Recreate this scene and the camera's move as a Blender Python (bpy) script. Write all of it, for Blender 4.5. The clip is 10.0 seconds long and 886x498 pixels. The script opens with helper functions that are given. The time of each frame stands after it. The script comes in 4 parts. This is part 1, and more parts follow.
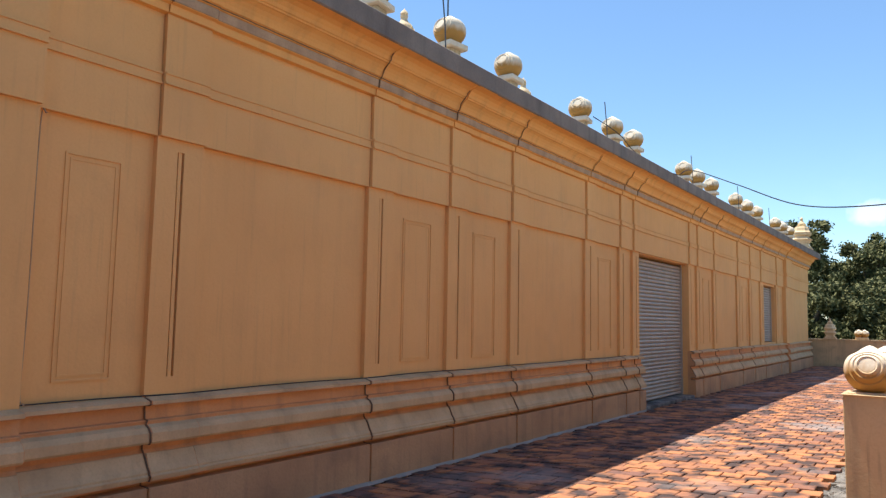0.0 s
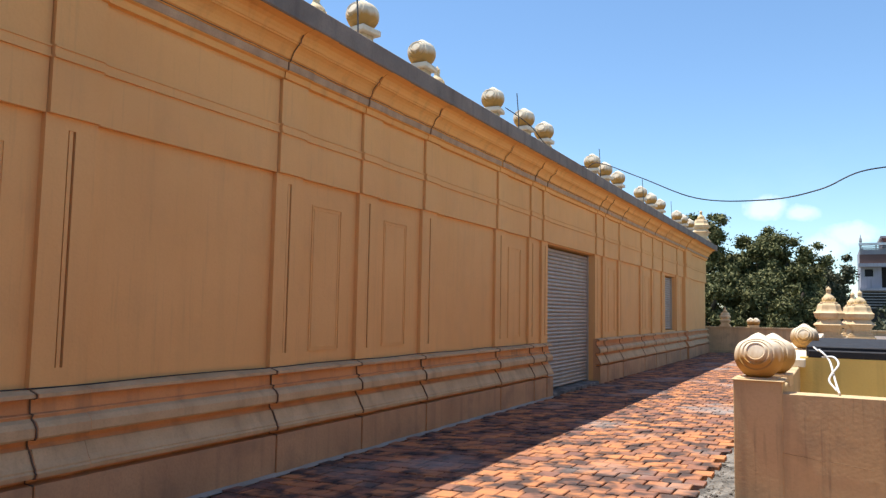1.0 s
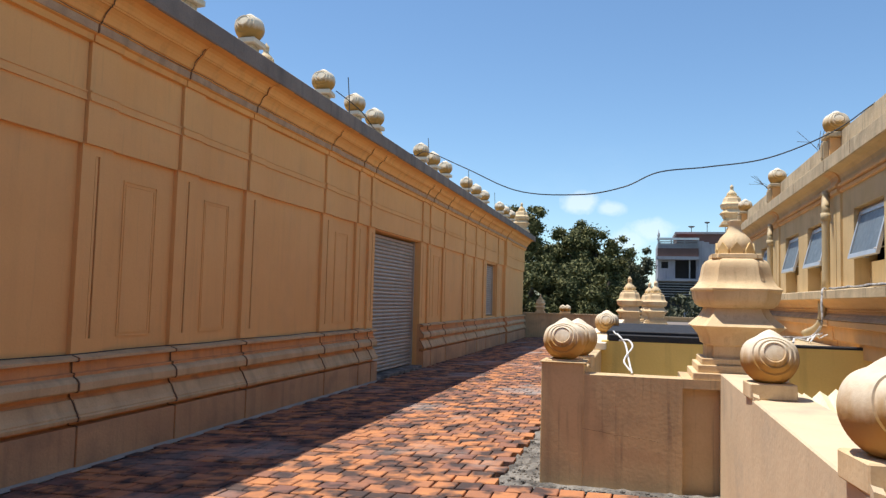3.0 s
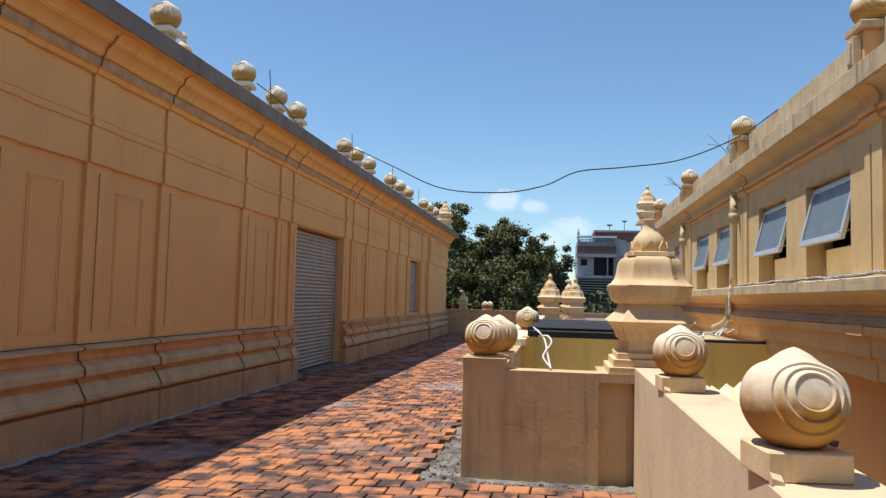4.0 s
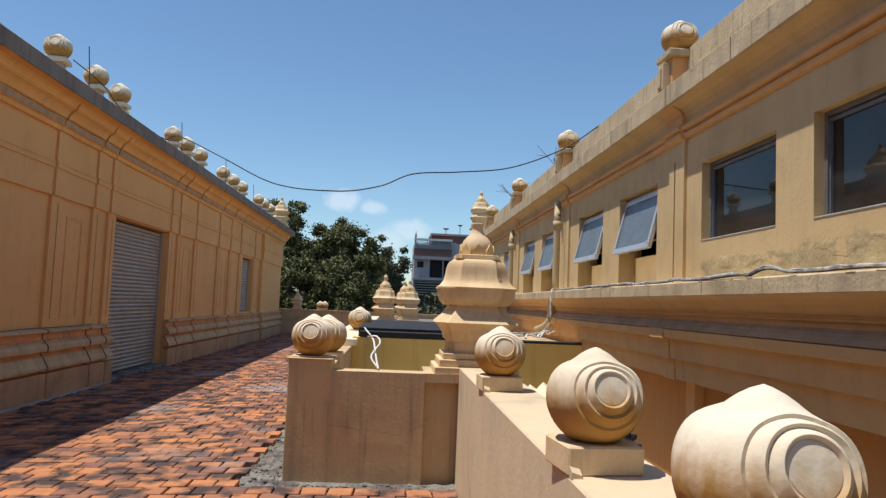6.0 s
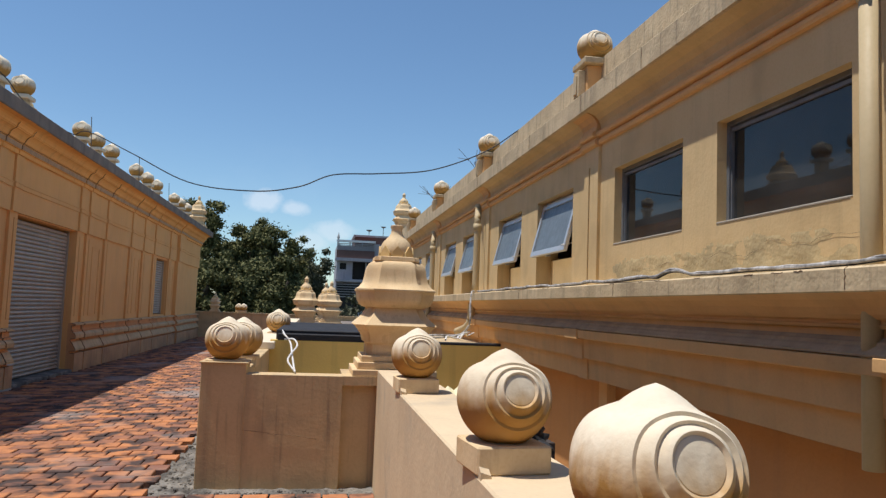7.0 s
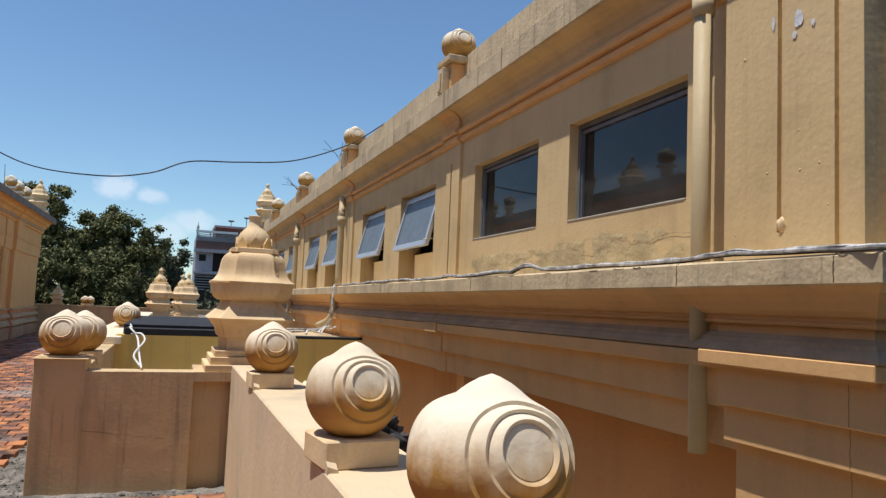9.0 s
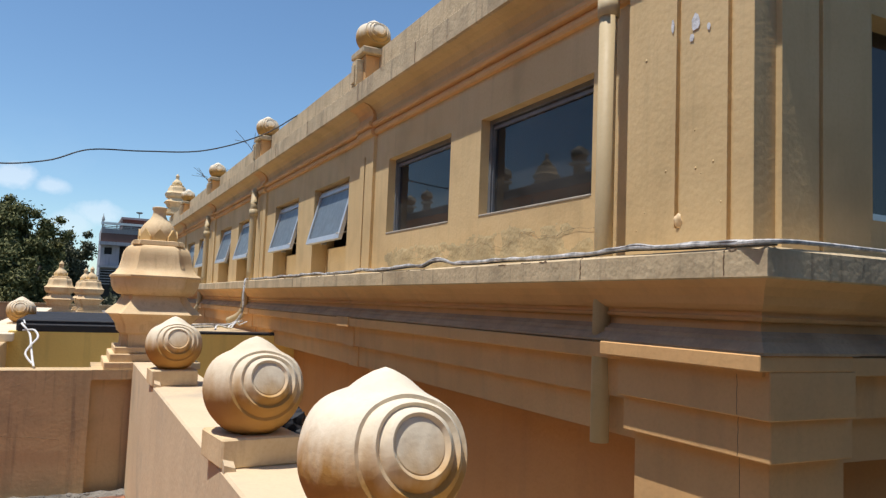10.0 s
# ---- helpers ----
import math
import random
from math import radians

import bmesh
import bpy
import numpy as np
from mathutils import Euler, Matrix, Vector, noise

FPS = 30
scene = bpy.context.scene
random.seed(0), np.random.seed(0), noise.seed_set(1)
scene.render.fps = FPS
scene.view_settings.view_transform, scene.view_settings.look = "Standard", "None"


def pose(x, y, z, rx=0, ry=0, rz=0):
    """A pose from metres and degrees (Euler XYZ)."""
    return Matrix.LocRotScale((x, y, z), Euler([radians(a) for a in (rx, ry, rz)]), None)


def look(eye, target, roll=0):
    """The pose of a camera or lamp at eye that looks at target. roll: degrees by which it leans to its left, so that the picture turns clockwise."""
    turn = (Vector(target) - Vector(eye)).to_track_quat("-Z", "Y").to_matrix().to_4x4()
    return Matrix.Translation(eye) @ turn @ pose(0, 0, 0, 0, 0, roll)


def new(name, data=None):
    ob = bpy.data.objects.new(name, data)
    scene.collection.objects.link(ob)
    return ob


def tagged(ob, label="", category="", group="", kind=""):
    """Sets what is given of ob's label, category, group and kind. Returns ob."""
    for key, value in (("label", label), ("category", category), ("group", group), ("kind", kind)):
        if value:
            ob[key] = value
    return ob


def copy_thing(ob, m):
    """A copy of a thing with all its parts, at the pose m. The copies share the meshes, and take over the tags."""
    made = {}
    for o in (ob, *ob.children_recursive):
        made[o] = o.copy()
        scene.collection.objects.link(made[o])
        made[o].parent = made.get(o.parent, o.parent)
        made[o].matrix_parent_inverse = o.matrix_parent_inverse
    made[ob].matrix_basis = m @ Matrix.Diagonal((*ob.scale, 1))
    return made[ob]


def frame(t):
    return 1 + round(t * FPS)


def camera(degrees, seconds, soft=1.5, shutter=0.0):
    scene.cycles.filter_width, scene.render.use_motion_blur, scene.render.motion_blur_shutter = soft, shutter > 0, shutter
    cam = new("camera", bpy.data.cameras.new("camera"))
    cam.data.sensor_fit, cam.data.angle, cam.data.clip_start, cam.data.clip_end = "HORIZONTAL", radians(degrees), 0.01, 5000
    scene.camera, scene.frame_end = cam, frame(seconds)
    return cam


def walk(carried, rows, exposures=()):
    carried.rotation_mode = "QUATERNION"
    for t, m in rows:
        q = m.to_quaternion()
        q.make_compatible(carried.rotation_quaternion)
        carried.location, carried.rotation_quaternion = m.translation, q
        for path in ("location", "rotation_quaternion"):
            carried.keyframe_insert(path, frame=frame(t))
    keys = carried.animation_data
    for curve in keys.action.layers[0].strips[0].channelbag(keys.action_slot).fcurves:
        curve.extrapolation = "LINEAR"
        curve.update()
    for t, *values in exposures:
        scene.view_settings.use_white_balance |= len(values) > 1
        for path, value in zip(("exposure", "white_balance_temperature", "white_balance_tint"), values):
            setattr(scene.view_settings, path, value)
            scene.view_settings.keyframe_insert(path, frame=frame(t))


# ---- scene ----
cam = camera(61.97, 10.0, soft=1.35)

PATH = [
    (0, (0.712, -0.022, 1.453), (-0.4219, 1.6143, 1.6435), 1.02),
    (0.5, (0.717, -0.004, 1.453), (-0.3240, 1.6948, 1.6298), 1.16),
    (1, (0.726, 0.034, 1.452), (-0.2110, 1.7934, 1.6162), 1.03),
    (1.5, (0.727, 0.041, 1.451), (-0.1264, 1.8438, 1.6026), 1.08),
    (2, (0.745, 0.044, 1.451), (0.0047, 1.8960, 1.5925), 1.20),
    (2.5, (0.759, 0.033, 1.446), (0.1389, 1.9290, 1.5852), 1.49),
    (4, (0.779, 0.044, 1.447), (0.4711, 2.0157, 1.5793), 1.46),
    (4.5, (0.786, 0.052, 1.447), (0.5814, 2.0362, 1.5853), 1.74),
    (5, (0.803, 0.069, 1.446), (0.7185, 2.0620, 1.5877), 2.10),
    (6.5, (0.858, 0.091, 1.443), (1.0857, 2.0716, 1.5977), 2.30),
    (7, (0.877, 0.084, 1.446), (1.2085, 2.0493, 1.6078), 2.20),
    (7.5, (0.889, 0.075, 1.447), (1.3136, 2.0221, 1.6148), 2.08),
    (8, (0.898, 0.071, 1.448), (1.4230, 1.9941, 1.6158), 2.20),
    (8.5, (0.910, 0.077, 1.446), (1.5074, 1.9782, 1.6148), 2.37),
    (9, (0.928, 0.084, 1.444), (1.6066, 1.9585, 1.6042), 2.39),
    (9.5, (0.954, 0.083, 1.445), (1.7253, 1.9217, 1.6022), 2.47),
    (10, (0.977, 0.082, 1.442), (1.8591, 1.8707, 1.5968), 2.24),
]
EXPOSURES = [(0, 0.74, 6550, 10), (1, 0.63, 6550, 10), (2.5, 0.40, 6550, 10), (4.5, 0.13, 6550, 10), (6.5, -0.02, 6500, 10), (8, -0.05, 6480, 10), (10, 0.10, 6480, 10)]
walk(cam, [(t, look(eye, target, roll)) for t, eye, target, roll in PATH], EXPOSURES)

# ---- light ----
SUN_DIR = Vector((-1.0, -0.07, 3.3)).normalized()
sun_data = bpy.data.lights.new("sun", "SUN")
sun_data.energy, sun_data.angle, sun_data.color = 4.6, radians(0.53), (1.0, 0.96, 0.90)
sun = new("sun", sun_data)
sun.matrix_world = look((0, 0, 30), Vector((0, 0, 30)) - SUN_DIR)

world = bpy.data.worlds.new("daylight")
scene.world = world
world.use_nodes = True
wt = world.node_tree
wt.nodes.clear()
w_out = wt.nodes.new("ShaderNodeOutputWorld")
w_bg = wt.nodes.new("ShaderNodeBackground")
w_sky = wt.nodes.new("ShaderNodeTexSky")
w_sky.sky_type, w_sky.sun_disc = "NISHITA", False
w_sky.sun_elevation = math.asin(SUN_DIR.z)
w_sky.sun_rotation = math.atan2(SUN_DIR.x, SUN_DIR.y)
w_sky.altitude = 1200
w_sky.air_density, w_sky.dust_density, w_sky.ozone_density = 1.2, 0.1, 4.0
w_bg.inputs["Strength"].default_value = 0.124
# low fair-weather clouds
w_co = wt.nodes.new("ShaderNodeTexCoord")
w_map = wt.nodes.new("ShaderNodeMapping")
w_map.inputs["Scale"].default_value = (1.0, 1.0, 1.9)
w_map.inputs["Location"].default_value = (0.35, 0.0, 0.1)
w_noise = wt.nodes.new("ShaderNodeTexNoise")
w_noise.inputs["Scale"].default_value, w_noise.inputs["Detail"].default_value = 5.0, 7.0
w_noise.inputs["Roughness"].default_value = 0.55
w_ramp = wt.nodes.new("ShaderNodeMapRange")
w_ramp.inputs["From Min"].default_value, w_ramp.inputs["From Max"].default_value = 0.56, 0.68
w_sep = wt.nodes.new("ShaderNodeSeparateXYZ")
w_low = wt.nodes.new("ShaderNodeMapRange")
w_low.inputs["From Min"].default_value, w_low.inputs["From Max"].default_value = 0.24, 0.12
w_mul = wt.nodes.new("ShaderNodeMath")
w_mul.operation = "MULTIPLY"
w_mul2 = wt.nodes.new("ShaderNodeMath")
w_mul2.operation = "MULTIPLY"
w_mul2.inputs[1].default_value = 0.05
w_mix = wt.nodes.new("ShaderNodeMix")
w_mix.data_type = "RGBA"
w_mix.inputs["B"].default_value = (7.6, 7.9, 8.4, 1)
wt.links.new(w_co.outputs["Generated"], w_map.inputs["Vector"])
wt.links.new(w_map.outputs["Vector"], w_noise.inputs["Vector"])
wt.links.new(w_noise.outputs["Fac"], w_ramp.inputs["Value"])
wt.links.new(w_co.outputs["Generated"], w_sep.inputs["Vector"])
wt.links.new(w_sep.outputs["Z"], w_low.inputs["Value"])
wt.links.new(w_ramp.outputs["Result"], w_mul.inputs[0])
wt.links.new(w_low.outputs["Result"], w_mul.inputs[1])
wt.links.new(w_mul.outputs[0], w_mul2.inputs[0])


def cloud(way, size, thick):
    """The cover of one fair-weather cumulus in the given direction, with a ragged edge."""
    off = wt.nodes.new("ShaderNodeVectorMath")
    off.operation = "SUBTRACT"
    off.inputs[1].default_value = way
    flat = wt.nodes.new("ShaderNodeVectorMath")
    flat.operation = "MULTIPLY"
    flat.inputs[1].default_value = (1.0, 1.0, 1.7)
    far = wt.nodes.new("ShaderNodeVectorMath")
    far.operation = "LENGTH"
    rag = wt.nodes.new("ShaderNodeTexNoise")
    rag.inputs["Scale"].default_value, rag.inputs["Detail"].default_value = 22.0, 8.0
    rag.inputs["Roughness"].default_value = 0.6
    near = wt.nodes.new("ShaderNodeMapRange")
    near.inputs["From Max"].default_value = size
    near.inputs["To Min"].default_value, near.inputs["To Max"].default_value = 0.75, 0.0
    add = wt.nodes.new("ShaderNodeMath")
    add.operation = "ADD"
    cover = wt.nodes.new("ShaderNodeMapRange")
    cover.inputs["From Min"].default_value, cover.inputs["From Max"].default_value = 0.74, 0.98
    cover.inputs["To Max"].default_value = thick
    wt.links.new(w_co.outputs["Generated"], off.inputs[0])
    wt.links.new(off.outputs[0], flat.inputs[0])
    wt.links.new(flat.outputs[0], far.inputs[0])
    wt.links.new(far.outputs["Value"], near.inputs["Value"])
    wt.links.new(w_co.outputs["Generated"], rag.inputs["Vector"])
    wt.links.new(near.outputs["Result"], add.inputs[0])
    wt.links.new(rag.outputs["Fac"], add.inputs[1])
    wt.links.new(add.outputs[0], cover.inputs["Value"])
    return cover.outputs["Result"]


w_sum = w_mul2.outputs[0]
for way, size, thick in (((-0.07, 0.989, 0.13), 0.04, 0.42), ((-0.038, 0.991, 0.125), 0.032, 0.38), ((0.019, 0.995, 0.095), 0.042, 0.34), ((-0.007, 0.997, 0.082), 0.042, 0.3), ((-0.074, 0.989, 0.128), 0.035, 0.36)):
    w_most = wt.nodes.new("ShaderNodeMath")
    w_most.operation = "MAXIMUM"
    wt.links.new(w_sum, w_most.inputs[0])
    wt.links.new(cloud(way, size, thick), w_most.inputs[1])
    w_sum = w_most.outputs[0]
wt.links.new(w_sum, w_mix.inputs["Factor"])
w_tint = wt.nodes.new("ShaderNodeMix")
w_tint.data_type, w_tint.blend_type = "RGBA", "MULTIPLY"
w_tint.inputs["Factor"].default_value = 1.0
w_tint.inputs["B"].default_value = (0.90, 1.0, 1.03, 1)
wt.links.new(w_sky.outputs["Color"], w_tint.inputs["A"])
wt.links.new(w_tint.outputs["Result"], w_mix.inputs["A"])
wt.links.new(w_mix.outputs["Result"], w_bg.inputs["Color"])
wt.links.new(w_bg.outputs["Background"], w_out.inputs["Surface"])


# ---- materials ----
def material(name, base, dark=None, rough=0.85, scale=3.0, amount=0.35, grain=60.0, bump=0.15, streak=0.0,
             streak_color=(0.12, 0.09, 0.06), metal=0.0, per_piece=0.0, patch=0.0, patch_color=(0.03, 0.028, 0.026),
             patch_scale=1.2, spec=0.3, lump=0.0, pale=0.0, drip=0.0, stain=0.0,
             stain_color=(0.25, 0.19, 0.12), under=None):
    """Painted, stained or mineral surface: blotches, fine grain, run-down streaks, lichen patches, relief."""
    m = bpy.data.materials.new(name)
    m.use_nodes = True
    nt = m.node_tree
    n, l = nt.nodes, nt.links
    b = n["Principled BSDF"]
    b.inputs["Roughness"].default_value, b.inputs["Metallic"].default_value = rough, metal
    b.inputs["Specular IOR Level"].default_value = spec
    geo = n.new("ShaderNodeNewGeometry")
    pos = geo.outputs["Position"]

    def noise_of(size, detail=5.0, stretch=None):
        t = n.new("ShaderNodeTexNoise")
        t.inputs["Scale"].default_value, t.inputs["Detail"].default_value = size, detail
        if stretch:
            mp = n.new("ShaderNodeMapping")
            mp.inputs["Scale"].default_value = stretch
            l.new(pos, mp.inputs["Vector"])
            l.new(mp.outputs["Vector"], t.inputs["Vector"])
        else:
            l.new(pos, t.inputs["Vector"])
        return t.outputs["Fac"]

    def ranged(sock, a, c, lo=0.0, hi=1.0):
        r = n.new("ShaderNodeMapRange")
        r.inputs["From Min"].default_value, r.inputs["From Max"].default_value = a, c
        r.inputs["To Min"].default_value, r.inputs["To Max"].default_value = lo, hi
        l.new(sock, r.inputs["Value"])
        return r.outputs["Result"]

    def mixed(fac, a, c):
        x = n.new("ShaderNodeMix")
        x.data_type = "RGBA"
        l.new(fac, x.inputs["Factor"])
        for key, v in (("A", a), ("B", c)):
            if isinstance(v, tuple):
                x.inputs[key].default_value = (*v, 1)
            else:
                l.new(v, x.inputs[key])
        return x.outputs["Result"]

    dark = dark or tuple(v * 0.62 for v in base)
    col = mixed(ranged(noise_of(scale), 0.35, 0.72, 0.0, amount), base, dark)
    col = mixed(ranged(noise_of(grain, 3.0), 0.45, 0.8, 0.0, amount * 0.6), col, dark)
    if per_piece:
        info = n.new("ShaderNodeObjectInfo")
        add = n.new("ShaderNodeMath")
        add.operation = "ADD"
        l.new(info.outputs["Random"], add.inputs[0])
        l.new(geo.outputs["Random Per Island"], add.inputs[1])
        fr = n.new("ShaderNodeMath")
        fr.operation = "FRACT"
        l.new(add.outputs[0], fr.inputs[0])
        col = mixed(ranged(fr.outputs[0], 0.35, 1.0, 0.0, per_piece), col, dark)
    if streak:
        s = ranged(noise_of(1.0, 6.0, (7.0, 7.0, 0.55)), 0.52, 0.75, 0.0, streak)
        col = mixed(s, col, streak_color)
    # under: golden bounce glow painted over the lower part, with a drip-like edge
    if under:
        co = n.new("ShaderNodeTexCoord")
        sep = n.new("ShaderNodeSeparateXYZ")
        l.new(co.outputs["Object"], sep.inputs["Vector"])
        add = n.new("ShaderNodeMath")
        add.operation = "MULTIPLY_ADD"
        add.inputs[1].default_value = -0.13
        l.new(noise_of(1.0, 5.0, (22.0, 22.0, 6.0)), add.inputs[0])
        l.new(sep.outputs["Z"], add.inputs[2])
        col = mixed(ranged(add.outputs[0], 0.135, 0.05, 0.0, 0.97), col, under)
    if stain:
        col = mixed(ranged(noise_of(2.6, 10.0), 0.53, 0.68, 0.0, stain), col, stain_color)
    if drip:
        col = mixed(ranged(noise_of(1.0, 8.0, (26.0, 26.0, 1.3)), 0.58, 0.70, 0.0, drip), col, streak_color)
    if patch:
        p = ranged(noise_of(patch_scale, 8.0), 0.45, 0.60, 0.0, patch)
        col = mixed(p, col, patch_color)
    if pale:
        col = mixed(ranged(noise_of(0.55, 9.0), 0.55, 0.70, 0.0, pale), col, (0.36, 0.31, 0.28))
    l.new(col, b.inputs["Base Color"])
    rr = ranged(noise_of(scale * 3), 0.3, 0.7, max(rough - 0.1, 0.05), min(rough + 0.08, 1.0))
    l.new(rr, b.inputs["Roughness"])
    bp = n.new("ShaderNodeBump")
    bp.inputs["Strength"].default_value, bp.inputs["Distance"].default_value = bump, 0.01
    l.new(noise_of(grain * 0.6, 6.0), bp.inputs["Height"])
    if lump:
        b2 = n.new("ShaderNodeBump")
        b2.inputs["Strength"].default_value, b2.inputs["Distance"].default_value = lump, 0.03
        l.new(noise_of(9.0, 3.0), b2.inputs["Height"])
        l.new(b2.outputs["Normal"], bp.inputs["Normal"])
    l.new(bp.outputs["Normal"], b.inputs["Normal"])
    return m


PEACH = material("peach_wall_paint", (0.84, 0.475, 0.18), (0.70, 0.355, 0.125), scale=0.9, amount=0.4, streak=0.10,
                 streak_color=(0.38, 0.22, 0.11), bump=0.10, lump=0.08, drip=0.12, stain=0.10, stain_color=(0.46, 0.27, 0.14))
PEACH_DADO = material("weathered_dado_paint", (0.74, 0.39, 0.175), (0.54, 0.26, 0.115), scale=1.6, amount=0.6, streak=0.5,
                      streak_color=(0.30, 0.20, 0.13), bump=0.2, lump=0.2)
CORNICE = material("ochre_cornice_paint", (0.86, 0.46, 0.145), (0.72, 0.33, 0.10), scale=1.2, amount=0.5, streak=0.3,
                   streak_color=(0.36, 0.20, 0.08), bump=0.18)
CONCRETE = material("grey_weathered_concrete", (0.27, 0.22, 0.18), (0.14, 0.115, 0.10), scale=2.2, amount=0.7, streak=0.4,
                    streak_color=(0.07, 0.06, 0.055), bump=0.4)
YELLOW = material("yellow_ochre_wall_paint", (0.69, 0.505, 0.265), (0.56, 0.38, 0.17), scale=1.3, amount=0.55, streak=0.2,
                  streak_color=(0.32, 0.24, 0.13), bump=0.12, lump=0.09, stain=0.3, stain_color=(0.44, 0.32, 0.17), drip=0.14)
DAMP = material("damp_blistered_plaster", (0.60, 0.455, 0.24), (0.36, 0.28, 0.15), scale=5.0, amount=0.7, streak=0.35,
                streak_color=(0.26, 0.20, 0.11), bump=0.3, lump=0.3, stain=0.4, stain_color=(0.30, 0.24, 0.14))
LEDGE = material("bleached_ledge_paint", (0.64, 0.50, 0.31), (0.40, 0.305, 0.185), scale=3.5, amount=0.65, streak=0.35,
                 streak_color=(0.20, 0.155, 0.11), bump=0.3, lump=0.2, stain=0.42, drip=0.5)
MOULD = material("ochre_moulding_paint", (0.74, 0.437, 0.19), (0.57, 0.315, 0.13), scale=1.8, amount=0.5, streak=0.2,
                 streak_color=(0.26, 0.17, 0.10), bump=0.16, lump=0.05, stain=0.32, stain_color=(0.46, 0.29, 0.14))
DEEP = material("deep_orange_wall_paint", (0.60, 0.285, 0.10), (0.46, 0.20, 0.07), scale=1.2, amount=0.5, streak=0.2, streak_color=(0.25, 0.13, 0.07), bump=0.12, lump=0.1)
SLATE_BAND = material("grey_streaked_moulding_paint", (0.50, 0.365, 0.225), (0.30, 0.22, 0.14), scale=4.0, amount=0.8,
                      streak=0.3, bump=0.3)
PLINTH_PAINT = material("grimy_brown_plinth_paint", (0.60, 0.36, 0.19), (0.38, 0.22, 0.12), scale=1.4, amount=0.7, streak=0.45,
                        streak_color=(0.22, 0.14, 0.09), bump=0.25, lump=0.15, stain=0.4, stain_color=(0.26, 0.17, 0.11))
DADO_BAND = material("bleached_dado_band", (0.68, 0.48, 0.26), (0.46, 0.31, 0.165), scale=3.0, amount=0.7, streak=0.3, bump=0.3)
# under puts warm bounce light on the balls' lower halves; other marks are stains
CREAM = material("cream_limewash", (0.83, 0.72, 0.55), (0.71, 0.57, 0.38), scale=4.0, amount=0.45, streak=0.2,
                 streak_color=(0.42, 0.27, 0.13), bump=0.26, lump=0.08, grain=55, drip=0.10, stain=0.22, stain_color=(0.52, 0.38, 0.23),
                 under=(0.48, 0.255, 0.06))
STUPA = material("ochre_limewash", (0.80, 0.62, 0.38), (0.62, 0.40, 0.19), scale=3.4, amount=0.6, streak=0.25,
                 streak_color=(0.34, 0.20, 0.10), bump=0.16, lump=0.07, grain=80, drip=0.22, stain=0.18, stain_color=(0.44, 0.29, 0.15))
GOLD = material("golden_ochre_paint", (0.74, 0.53, 0.25), (0.56, 0.37, 0.15), scale=5.0, amount=0.5, streak=0.3, bump=0.2)
FILLET = material("grey_brown_fillet", (0.54, 0.38, 0.24), (0.32, 0.22, 0.14), scale=5.0, amount=0.7, streak=0.3, bump=0.3)
CRACK = material("dark_crack", (0.20, 0.13, 0.08), bump=0.1)
PARAPET = material("parapet_render_paint", (0.72, 0.565, 0.37), (0.58, 0.44, 0.28), scale=2.4, amount=0.5, streak=0.14,
                   streak_color=(0.34, 0.27, 0.20), bump=0.16, lump=0.06, drip=0.12, stain=0.55, stain_color=(0.44, 0.37, 0.28))
WELL = material("grimy_well_render", (0.66, 0.485, 0.27), (0.50, 0.355, 0.19), scale=1.6, amount=0.6, streak=0.5,
                streak_color=(0.23, 0.17, 0.12), bump=0.16, lump=0.04, drip=0.4, stain=0.5, stain_color=(0.36, 0.27, 0.17))
SCREED = material("pale_cement_screed", (0.40, 0.355, 0.295), (0.24, 0.21, 0.17), scale=2.0, amount=0.6, bump=0.4, lump=0.2)
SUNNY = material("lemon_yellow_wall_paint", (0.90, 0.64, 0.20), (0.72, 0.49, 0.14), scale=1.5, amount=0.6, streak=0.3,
                 streak_color=(0.2, 0.15, 0.06), bump=0.25)
TILE = material("terracotta_paver", (0.62, 0.25, 0.095), (0.19, 0.10, 0.085), rough=0.9, scale=5.0, amount=0.5, grain=120,
                per_piece=0.92, patch=0.94, patch_color=(0.060, 0.045, 0.043), patch_scale=4.2, bump=0.5, pale=0.8)
DULLALU = material("dull_grey_window_frame", (0.22, 0.23, 0.24), (0.14, 0.14, 0.15), rough=0.55, metal=0.3, scale=9.0, amount=0.6, bump=0.1, stain=0.15, stain_color=(0.5, 0.48, 0.43))
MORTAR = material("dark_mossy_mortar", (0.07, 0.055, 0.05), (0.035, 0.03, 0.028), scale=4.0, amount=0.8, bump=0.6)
RUBBLE = material("broken_cement_screed", (0.30, 0.275, 0.24), (0.12, 0.108, 0.095), scale=6.0, amount=0.9, patch=0.6,
                  patch_scale=4.0, bump=1.0, lump=0.8)
STEEL = material("galvanised_shutter_steel", (0.50, 0.45, 0.38), (0.34, 0.29, 0.23), rough=0.6, metal=0.3, scale=3.0,
                 amount=0.5, streak=0.25, streak_color=(0.25, 0.2, 0.16), bump=0.05, spec=0.5)
ALU = material("aluminium_window_frame", (0.62, 0.63, 0.63), (0.45, 0.46, 0.46), rough=0.4, metal=0.5, scale=6.0, amount=0.4,
               bump=0.05, spec=0.5)
TAR = material("black_roofing_felt", (0.030, 0.030, 0.034), (0.015, 0.015, 0.017), rough=0.75, scale=3.0, amount=0.6, bump=0.4)
PIPE = material("painted_drain_pipe", (0.55, 0.43, 0.25), (0.42, 0.32, 0.17), rough=0.6, scale=5.0, amount=0.4, streak=0.3, bump=0.1)
BLACK = material("black_cable_rubber", (0.022, 0.022, 0.024), rough=0.55, bump=0.05)
WHITE = material("white_cable_plastic", (0.78, 0.78, 0.76), (0.55, 0.54, 0.52), rough=0.5, bump=0.05)
